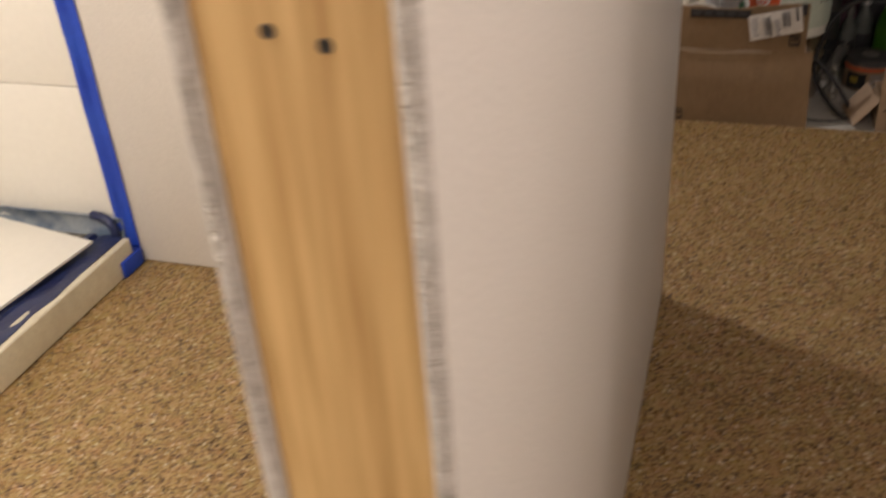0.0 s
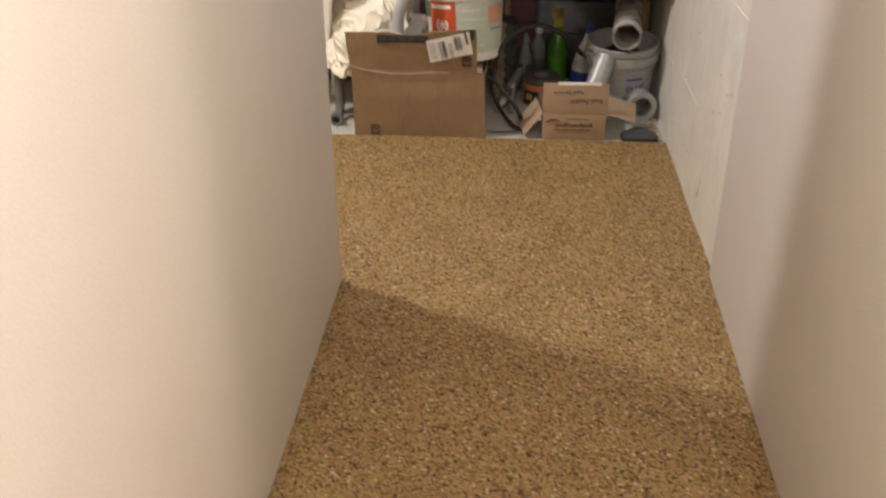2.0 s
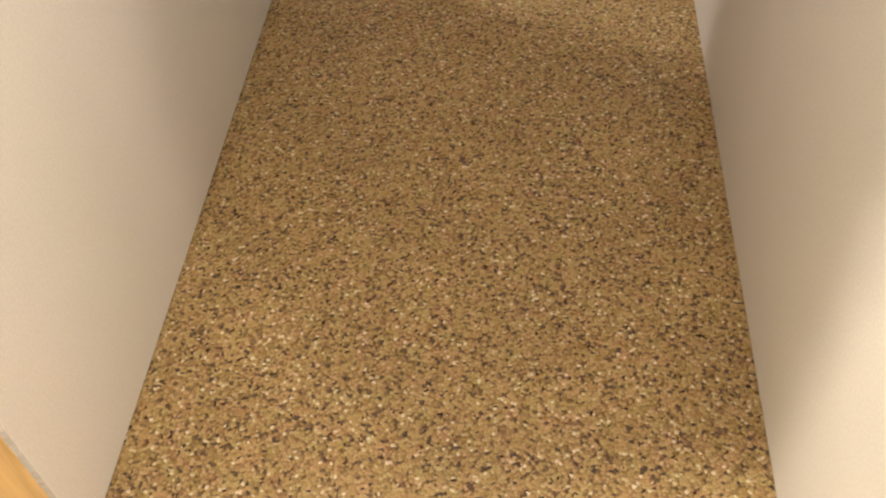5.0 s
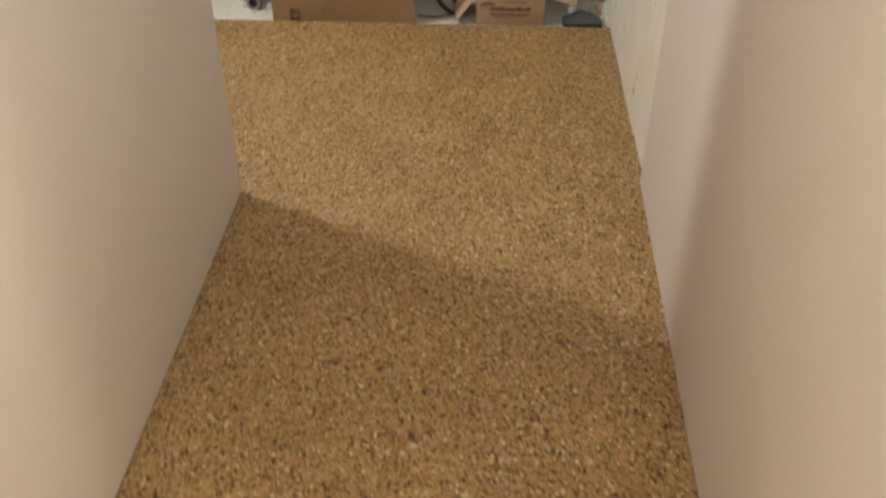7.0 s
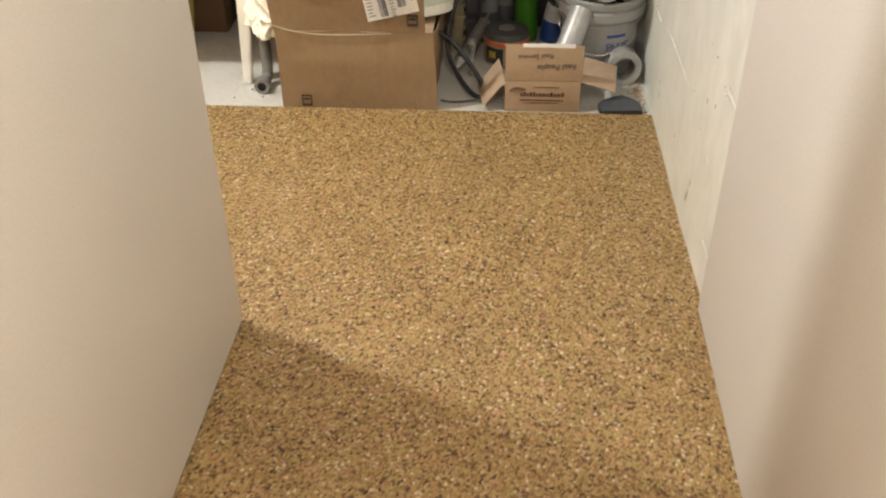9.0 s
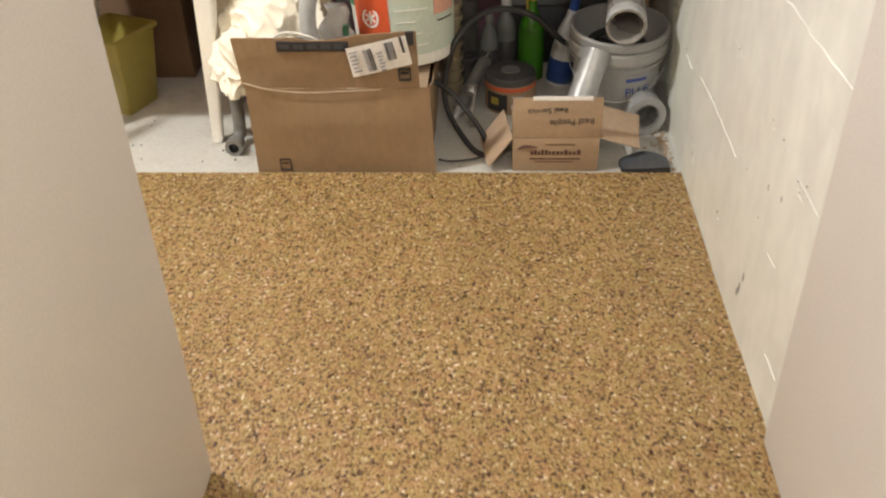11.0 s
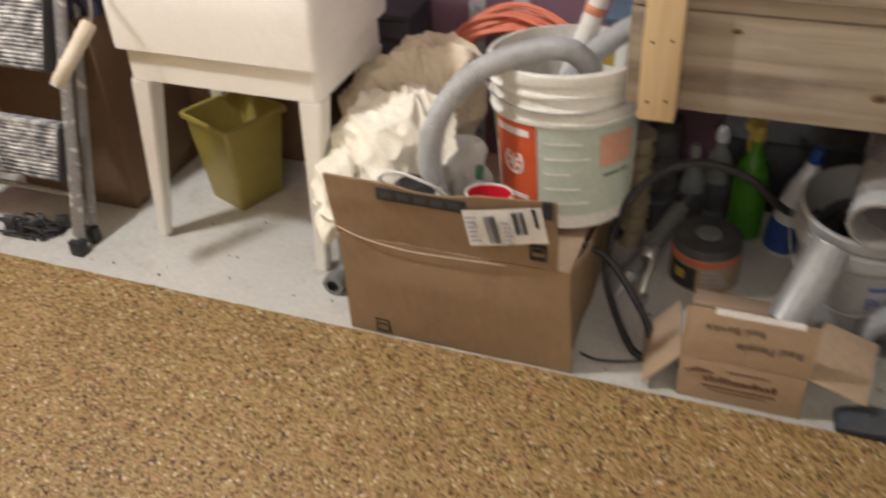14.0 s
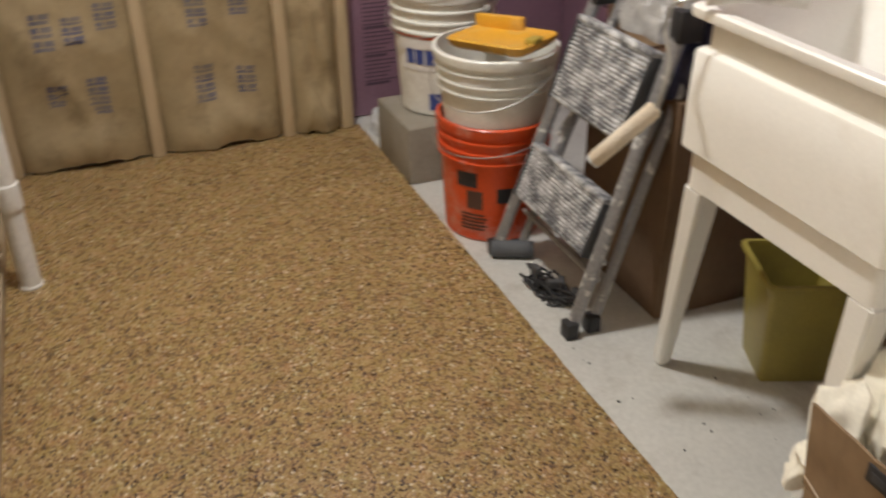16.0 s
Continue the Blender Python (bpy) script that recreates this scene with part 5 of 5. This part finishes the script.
def laundry_sink():
    t = thing("laundry_sink", pose(-0.449, 1.335, LOW), "cream plastic laundry sink on four tapered legs", "sink")
    hx, hy = 0.249, 0.180
    z = 0.757

    def ring(inset, height, r):
        return (-hx + inset, hx - inset, -hy + inset, hy - inset + 0.030 * max(0.0, (height - 0.508) / 0.25), height, r)
    bm, rows = ring_prism([
        ring(0.036, 0.5076, 0.018), ring(0.011, 0.5080, 0.018), ring(0.008, 0.5110, 0.018), ring(0.008, 0.60, 0.018), ring(0.010, 0.678, 0.018),
        ring(0.0125, 0.683, 0.018), ring(0.024, 0.688, 0.020), ring(0.026, 0.692, 0.020), ring(0.026, 0.7365, 0.020),
        ring(0.001, 0.7385, 0.020), ring(0.0, 0.741, 0.020), ring(0.0, z - 0.003, 0.020), ring(0.003, z, 0.019),
        ring(0.024, z - 0.001, 0.03), ring(0.029, z - 0.010, 0.03), ring(0.048, 0.52, 0.05), ring(0.080, 0.485, 0.06)])
    bm.faces.new(rows[-1])
    part("basin", bm, SINK, t)
    bm, rows = ring_prism([ring(0.023, 0.436, 0.018), ring(0.023, 0.505, 0.018), ring(0.025, 0.5070, 0.018), ring(0.033, 0.5065, 0.016),
                           ring(0.037, 0.439, 0.016), ring(0.023, 0.436, 0.018)])
    part("skirt", bm, SINK, t, "moulded skirt under the basin")
    for sx, sy, fx, fy in ((-1, -1, -0.268, -0.124), (1, -1, 0.168, -0.135), (-1, 1, -0.312, 0.245), (1, 1, 0.168, 0.115)):
        bm = bmesh.new()
        tops, feet = [], []
        for cx, cy, zz, w, out in ((sx * (hx - 0.0475), sy * (hy - 0.0475), 0.4355, 0.050, tops), (fx, fy, 0.0, 0.027, feet)):
            for ax, ay in ((-1, -1), (1, -1), (1, 1), (-1, 1)):
                out.append(bm.verts.new((cx + w / 2 * ax, cy + w / 2 * ay, zz)))
        bm.faces.new(tops)
        bm.faces.new(feet[::-1])
        for i in range(4):
            bm.faces.new((feet[i], feet[(i + 1) % 4], tops[(i + 1) % 4], tops[i]))
        bmesh.ops.bevel(bm, geom=list(bm.edges), offset=0.004, segments=2, affect="EDGES")
        part("leg", bm, SINKLEG, t)
    part("drain_pipe", tube(smooth_line([(0.02, 0.07, 0.484), (0.02, 0.07, 0.45), (0.02, 0.10, 0.41), (0.02, 0.16, 0.40), (0.02, 0.40, 0.405)], 6), 0.020, 16), PVC, t, "white drain pipe")


laundry_sink()


def sink_cord():
    t = thing("sink_cord", pose(0, 0, 0), "thin pale cord hanging over the sink corner", "cord")
    part("cord", tube(smooth_line([(-0.655, 1.235, 0.755), (-0.692, 1.232, 0.762), (-0.705, 1.245, 0.72), (-0.706, 1.268, 0.66), (-0.702, 1.250, 0.58), (-0.700, 1.262, 0.46),
                                   (-0.690, 1.232, 0.40), (-0.672, 1.270, 0.36)], 8), 0.0032, 8), PVC, t)


sink_cord()


def waste_bin():
    t = thing("waste_bin", pose(-0.618, 1.440, LOW, 0, 0, -22) @ Matrix.Diagonal((0.92, 0.75, 0.93, 1)), "old yellow-green plastic waste bin, empty", "bin")
    h = 0.260
    bm, rows = ring_prism([
        (-0.068, 0.068, -0.088, 0.088, 0.0, 0.012),
        (-0.070, 0.070, -0.090, 0.090, 0.004, 0.012),
        (-0.0955, 0.0955, -0.1175, 0.1175, h - 0.004, 0.014),
        (-0.0935, 0.0935, -0.1155, 0.1155, h - 0.004, 0.013),
        (-0.067, 0.067, -0.087, 0.087, 0.006, 0.010)])
    bm.faces.new(rows[0][::-1])
    bm.faces.new(rows[-1])
    part("body", bm, BINYELLOW, t)
    bm, rows = ring_prism([
        (-0.0962, 0.0962, -0.1182, 0.1182, h - 0.016, 0.014),
        (-0.105, 0.105, -0.127, 0.127, h - 0.014, 0.016),
        (-0.106, 0.106, -0.128, 0.128, h - 0.004, 0.016),
        (-0.103, 0.103, -0.125, 0.125, h, 0.015),
        (-0.094, 0.094, -0.116, 0.116, h, 0.013),
        (-0.0945, 0.0945, -0.1165, 0.1165, h - 0.003, 0.013),
        (-0.0962, 0.0962, -0.1182, 0.1182, h - 0.005, 0.014),
        (-0.0962, 0.0962, -0.1182, 0.1182, h - 0.016, 0.014)])
    part("rim", bm, BINYELLOW, t, "flared rolled rim")


waste_bin()


def stored_boxes():
    def carton(m, sx, sy, sz, mat, label, flap=True):
        t = thing("cardboard_box", m, label, "box")
        w = 0.005
        part("front_panel", block((0, 0, 0), (sx, w, sz), 0.0015), mat, t)
        part("back_panel", block((0, sy - w, 0), (sx, sy, sz), 0.0015), mat, t)
        part("side_panel", block((0, w + 0.0005, 0), (w, sy - w - 0.0005, sz), 0.0015), mat, t)
        part("side_panel", block((sx - w, w + 0.0005, 0), (sx, sy - w - 0.0005, sz), 0.0015), mat, t)
        part("bottom_panel", block((w, w, 0.0), (sx - w, sy - w, 0.005)), mat, t)
        if flap:
            part("top_flap", block((0, 0, 0), (sx, sy * 0.5 - 0.002, 0.004), 0.001), mat, t, m=pose(0, 0, sz + 0.001))
            part("top_flap", block((0, sy * 0.5 + 0.002, 0), (sx, sy, 0.004), 0.001), mat, t, m=pose(0, 0, sz + 0.001))
        return t
    carton(pose(-1.20, 1.285, LOW), 0.345, 0.30, 0.50, DARKCARD, "tall brown cardboard carton behind the step ladder")
    carton(pose(-0.80, 1.62, LOW), 0.34, 0.17, 0.40, DARKCARD, "dull brown cardboard carton under the sink")
    carton(pose(-1.66, 1.60, LOW), 0.86, 0.19, 0.95, DARKCARD, "dark brown cardboard carton by the wall")
    b = thing("cardboard_sheet", pose(-1.50, 1.50, LOW, -8, 0, 0), "loose sheet of brown cardboard leaning on a carton", "cardboard")
    part("sheet", block((0, 0, 0.0), (0.27, 0.006, 0.60), 0.001), CARD, b)
    c = thing("storage_crate", pose(-0.275, 1.70, LOW), "black plastic crate by the foam wall", "crate")
    part("body", block((-0.062, -0.075, 0.0), (0.062, 0.075, 0.43), 0.008), DARKGREY, c)
    for k in range(4):
        part("rib", block((-0.064, -0.0775, 0.27 + 0.035 * k), (0.064, -0.0735, 0.282 + 0.035 * k), 0.001), BLACK, c)
    part("lid", block((-0.066, -0.08, 0.431), (0.066, 0.08, 0.447), 0.004), DARKGREY, c)
    d = thing("plastic_bin", pose(0.33, 1.715, 0.0), "dusty dark plastic bin with a faded blue rim", "bin")
    part("body", block((-0.075, -0.07, LOW), (0.06, 0.07, 0.46), 0.012), MURKY, d)
    part("rim", block((-0.083, -0.078, 0.461), (0.068, 0.078, 0.478), 0.005), DENIM, d)
    e = thing("tool_bag", pose(0.72, 1.745, LOW), "black fabric tool bag under the bench", "tool bag")
    part("body", block((-0.20, -0.04, 0.0), (0.20, 0.04, 0.33), 0.02), BLACK, e)
    part("flap", block((-0.19, -0.047, 0.20), (0.19, -0.041, 0.325), 0.003), MURKY, e)
    part("strap", tube(smooth_line([(-0.1, -0.02, 0.33), (-0.06, -0.03, 0.40), (0.06, -0.03, 0.40), (0.1, -0.02, 0.33)], 6), 0.008, 8), BLACK, e)


stored_boxes()


def step_ladder():
    t = thing("step_ladder", pose(0, 0, LOW), "folded aluminium step ladder spattered with white paint", "ladder")
    xl, xr = -1.258, -0.870
    lean_l, lean_r = 0.095, -0.025
    y = lambda z: 1.078 + 0.325 * z

    def rail(x, lean, z0, z1, off, r, name):
        pts = [Vector((x + lean * z, y(z) + off, z)) for z in (z0, (z0 + z1) / 2, z1)]
        return part(name, tube(pts, r, 14, flat=0.62), ALU, t)
    top = 1.05
    rail(xl, lean_l, 0.02, top, 0, 0.0145, "front_rail")
    rail(xr, lean_r, 0.02, top, 0, 0.0145, "front_rail")
    rail(xl + 0.026, lean_l, 0.02, 0.74, 0.050, 0.011, "rear_leg")
    rail(xr - 0.006, lean_r, 0.02, 0.74, 0.056, 0.011, "rear_leg")
    pts = smooth_line([(xl + lean_l * top, y(top), top), (xl + lean_l * top + 0.03, y(top + 0.08), top + 0.08), ((xl + xr) / 2, y(top + 0.10), top + 0.10), (xr - 0.07, y(top + 0.08), top + 0.08), (xr + lean_r * top, y(top), top)], 6)
    part("handle_loop", tube(pts, 0.0145, 12), ALU, t)
    for x, off in ((xl, 0), (xr, 0), (xl + 0.026, 0.050), (xr - 0.006, 0.056)):
        part("foot", block((x - 0.017, y(0) + off - 0.014, 0.0), (x + 0.017, y(0) + off + 0.016, 0.040), 0.004), BLACK, t, "black rubber foot")
    for z0, z1, front in ((0.172, 0.292, 0.012), (0.418, 0.590, 0.026)):
        a, b, tall = xl + lean_l * (z0 + z1) / 2 + 0.018, xr + lean_r * (z0 + z1) / 2 - 0.018, (z1 - z0) * 1.06
        st = part("step", block((a, -0.012, 0), (b, 0.012, tall), 0.004), TREAD, t, "ribbed tread crusted with white paint", pose(0, y(z0) - front, z0, -21))
        n = int(tall / 0.0095)
        for k in range(n):
            zz = 0.005 + k * 0.0095
            part("rib", block((a + 0.004, -0.0165, zz), (b - 0.004, -0.0115, zz + 0.0052), 0.0012, segments=1), TREAD, st)
        part("step_rim", block((a - 0.002, -0.020, tall - 0.002), (b + 0.002, 0.016, tall + 0.012), 0.004), TREAD, st)
        for end in (a - 0.0025, b - 0.0035):
            part("step_end", block((end, -0.018, 0.001), (end + 0.006, 0.014, tall), 0.002), DARKGREY, st, "dark end cap")
    for z in (0.12, 0.16):
        part("cross_bar", tube([Vector((xl + 0.02, y(z) + 0.03, z)), Vector((xr - 0.012, y(z) + 0.03, z))], 0.0065, 10), ALU, t)
    for x in (xl + lean_l * 0.65, xr + lean_r * 0.65):
        part("hinge", block((x - 0.018, y(0.66) - 0.022, 0.62), (x + 0.018, y(0.66) + 0.035, 0.685), 0.006), BLACK, t, "black plastic hinge")
        s = 1 if x < -1.1 else -1
        part("spreader", tube([Vector((x + s * 0.012, y(0.34) + 0.008, 0.33)), Vector((x + s * 0.03, y(0.5) + 0.05, 0.47))], 0.006, 8), ALU, t)
    return t


step_ladder()


def ladder_clutter():
    f = thing("plastic_bag", pose(-1.05, 1.335, 0.585), "crumpled grey plastic bag on the ladder step", "bag")

    def film(u, v):
        a = 2 * math.pi * u
        r = 1 + 0.3 * noise.noise((math.cos(a) * 2, math.sin(a) * 2, v * 3))
        return (0.12 * math.cos(a) * r * math.cos(v * 1.5), 0.045 * math.sin(a) * r * math.cos(v * 1.5), 0.075 * math.sin(v * 1.5) * (1 + 0.3 * noise.noise((math.cos(a) * 3, v * 5, 1))))
    part("film", sheet(film, 40, 16, 0.0), surface("grey_bag_film", (0.30, 0.29, 0.28), (0.42, 0.41, 0.40), 15, 70, 0.3, bump=0.5, depth=0.004), f)
    # roller hanging from the sink rim
    r = thing("paint_roller", pose(0, 0, 0), "used cream paint roller hung on the sink rim", "paint roller")
    a, b = Vector((-0.700, 1.000, 0.492)), Vector((-0.655, 1.085, 0.592))
    L = (b - a).length
    part("nap", lathe([(0, 0), (0.012, 0), (0.0150, 0.006), (0.0155, L - 0.006), (0.012, L), (0, L)], 28, m=aim(a, b)), NAP, r)
    part("end_cap", lathe([(0, -0.004), (0.013, -0.004), (0.014, 0.0), (0, 0.001)], 20, m=aim(a, b)), WHITEPLASTIC, r)
    w = smooth_line([b, b + Vector((0.012, 0.0, 0.03)), (-0.655, 1.10, 0.675), (-0.690, 1.11, 0.715), (-0.675, 1.115, 0.757), (-0.645, 1.15, 0.768)], 8)
    part("wire_frame", tube(w, 0.003, 8), STEEL, r, "bent wire frame")
    part("grip", tube(smooth_line([(-0.645, 1.15, 0.768), (-0.60, 1.20, 0.778), (-0.55, 1.27, 0.772)], 6), 0.012, 12), PVC, r, "pale plastic grip")
    g = thing("roller_sleeve", aim((-1.252, 1.066, LOW + 0.022), (-1.205, 1.165, LOW + 0.022)), "dark grey paint roller sleeve on the floor", "paint roller")
    part("nap", lathe([(0.014, 0.0), (0.019, 0.0), (0.0215, 0.006), (0.0215, 0.100), (0.019, 0.105), (0.014, 0.105), (0.014, 0.0)], 28), GREYNAP, g)
    c = thing("cable_tangle", pose(-1.055, 1.115, LOW), "tangle of thin black cords and clips", "cable")
    rng = random.Random(21)
    for k in range(9):
        p = [Vector((rng.uniform(-0.09, 0.09), rng.uniform(-0.03, 0.05), 0.004 + 0.03 * rng.random() * (i % 2))) for i in range(5)]
        part("cord", tube(smooth_line(p, 6), 0.0032, 6), BLACK, c)
    for k in range(4):
        part("clip", block((-0.016, -0.008, 0.0), (0.016, 0.008, 0.035), 0.004), MURKY, c, m=pose(rng.uniform(-0.07, 0.08), rng.uniform(0.0, 0.05), 0.002, 0, 0, rng.uniform(0, 180)))
    n = thing("rag", pose(-0.912, 1.37, 0.501 + LOW), "navy and black rags piled on a carton", "rag")

    def cloth(u, v):
        a = 2 * math.pi * u
        rr = 1 + 0.35 * noise.noise((math.cos(a) * 2 + 9, math.sin(a) * 2, v * 3)) + 0.12 * noise.noise((math.cos(a) * 6, math.sin(a) * 6, v * 7))
        return (0.075 * math.cos(a) * rr * math.cos(v * 1.5), 0.085 * math.sin(a) * rr * math.cos(v * 1.5), 0.17 * math.sin(v * 1.5) * (1 + 0.25 * noise.noise((math.cos(a) * 3, v * 5, 1))))
    part("cloth", sheet(cloth, 60, 24, 0.0), surface("navy_rag", (0.015, 0.018, 0.05), (0.05, 0.05, 0.09), 16, 150, 0.95, bump=0.5, depth=0.003), n)


ladder_clutter()


def pail_stacks():
    o = pail(pose(-1.425, 1.148, LOW), ORANGE, "bright orange plastic bucket holding a white one", rb=0.124, rt=0.140, h=0.315, bail_side=-1, bail_drop=0.2, turn=20)
    r = lambda z: 0.124 + 0.016 * z / 0.315 + 0.0006
    for z0, z1, a0, a1 in ((0.155, 0.195, -66, -42), (0.115, 0.155, -20, -2)):
        part("print_block", wrap(r(z0), r(z1), z0, z1, a0, a1, 8), INK, o, "black printed block")
    part("print_block", wrap(r(0.09), r(0.14), 0.095, 0.145, -54, -36, 8), CARDPRINT, o, "faint printed emblem")
    for k in range(5):
        part("print_line", wrap(r(0.06), r(0.07), 0.035 + 0.010 * k, 0.040 + 0.010 * k, -62, -34 + 3 * (k % 2), 8), CARDPRINT, o)
    w = pail(pose(-1.422, 1.148, 0.168), PAIL, "white plastic bucket nested in an orange one", rb=0.114, rt=0.148, h=0.310, bail_side=-1, bail_drop=0.5, turn=35)
    part("label", wrap(0.1445, 0.1455, 0.235, 0.262, -60, -30, 8), PAPER, w, "white paper label remnant")
    t = thing("plastic_tray", pose(-1.392, 1.150, 0.479, 3, -5, 24), "yellow plastic tray resting on a bucket rim", "tray")
    bm, rows = ring_prism([
        (-0.105, 0.105, -0.060, 0.060, 0.0, 0.02), (-0.118, 0.118, -0.072, 0.072, 0.010, 0.025), (-0.122, 0.122, -0.076, 0.076, 0.024, 0.025),
        (-0.118, 0.118, -0.072, 0.072, 0.027, 0.022), (-0.108, 0.108, -0.064, 0.064, 0.021, 0.02)])
    bm.faces.new(rows[0][::-1])
    bm.faces.new(rows[-1])
    part("body", bm, YELLOW, t)
    part("lip", block((-0.124, 0.056, 0.014), (0.020, 0.076, 0.052), 0.006), YELLOW, t, m=pose(0, 0, 0, 0, 0, 4))
    part("clip", block((0.096, -0.030, 0.0215), (0.124, 0.005, 0.036), 0.004), CAPYELLOW, t, "pale yellow end clip")
    k = thing("concrete_block", pose(-1.848, 1.118, LOW), "rough grey concrete block under a bucket", "block")
    part("block", block((-0.14, -0.10, 0.0), (0.14, 0.10, 0.172), 0.006), BLOCKGREY, k)
    s = pail(pose(-1.872, 1.19, 0.166), PAIL, "white bucket with blue printed band on a block", rb=0.125, rt=0.150, h=0.35, bail_side=-1, bail_drop=0.4, turn=30, group="white buckets on the block")
    q = lambda z: 0.125 + 0.025 * z / 0.35 + 0.0006
    part("label", wrap(q(0.135), q(0.225), 0.135, 0.225, -80, -15, 12), PAPER, s, "white printed band")
    for kk in range(3):
        part("print_block", wrap(q(0.15) + 0.002, q(0.20) + 0.002, 0.155, 0.198, -68 + 13 * kk, -58 + 13 * kk, 6), PRINTBLUE, s)
    part("band", wrap(q(0.228) + 0.0005, q(0.24) + 0.0005, 0.228, 0.24, -110, 10, 16), PAILORANGE, s, "red stripe")
    part("print_block", wrap(q(0.02), q(0.07), 0.02, 0.07, -40, -15, 6), PRINTBLUE, s)
    pail(pose(-1.872, 1.19, 0.28), PAIL, "white plastic bucket nested in another on a block", rb=0.118, rt=0.150, h=0.35, bail_side=-1, bail_drop=0.45, turn=40, group="white buckets on the block")
    f = thing("plastic_bag", pose(-2.13, 1.12, LOW), "crumpled white plastic bag on the floor", "bag")

    def film(u, v):
        a = 2 * math.pi * u
        rr = 1 + 0.35 * noise.noise((math.cos(a) * 2 + 3, math.sin(a) * 2, v * 3))
        return (0.10 * math.cos(a) * rr * math.cos(v * 1.55), 0.085 * math.sin(a) * rr * math.cos(v * 1.55), 0.075 * math.sin(v * 1.55) * (1 + 0.4 * noise.noise((math.cos(a) * 3, v * 5, 1))))
    part("film", sheet(film, 40, 16, 0.0), WHITEPLASTIC, f)
    d = thing("tool_pouch", pose(-2.03, 1.13, LOW), "dark blue-black tool pouch beside the block", "pouch")
    part("pouch", block((-0.03, -0.06, 0), (0.03, 0.06, 0.06), 0.012), DARKGREY, d)


pail_stacks()


def pipe_elbow():
    t = thing("pipe_fitting", pose(-0.215, 1.150, LOW), "grey plastic pipe fitting beside the sink leg", "pipe fitting")
    part("pipe", tube(smooth_line([(0, -0.022, 0.026), (0, 0.01, 0.026), (0.004, 0.03, 0.04), (0.006, 0.035, 0.075), (0.006, 0.035, 0.20)], 6), 0.0175, 18), GREYPVC, t)
    part("socket", lathe([(0.014, 0), (0.0235, 0), (0.0245, 0.002), (0.0245, 0.03), (0.018, 0.032)], 26, m=pose(0, -0.036, 0.0255, -90)), GREYPVC, t)
    part("bore", lathe([(0, 0.010), (0.0165, 0.010), (0.0175, 0.0005)], 26, m=pose(0, -0.036, 0.0255, -90)), BLACK, t, "dark bore")


pipe_elbow()


def floor_debris():
    rng = random.Random(31)
    t = thing("debris_flakes", pose(0, 0, 0), "scattered dark crumbs on the concrete floor", "debris", kind="stuff")
    bm = bmesh.new()
    for k in range(46):
        x, y, s = rng.uniform(-0.85, 0.95), rng.uniform(1.03, 1.35), rng.uniform(0.001, 0.0035)
        bmesh.ops.create_icosphere(bm, subdivisions=1, radius=s, matrix=pose(x, y, LOW + s * 0.4))
    part("crumbs", bm, MURKY, t)
    c = thing("plaster_crumbs", pose(0, 0, 0), "tan crumbs of plaster and wood at the wall foot", "debris", kind="stuff")
    bm = bmesh.new()
    for k in range(90):
        x, y, s = 0.968 - abs(rng.gauss(0, 0.022)), rng.uniform(1.04, 1.26), rng.uniform(0.0015, 0.006)
        bmesh.ops.create_icosphere(bm, subdivisions=1, radius=s, matrix=pose(x, y, LOW + s * 0.3, 0, 0, rng.uniform(0, 360)) @ Matrix.Diagonal((1, rng.uniform(0.5, 1.6), 0.6, 1)))
    part("crumbs", bm, CARDIN, c)


floor_debris()
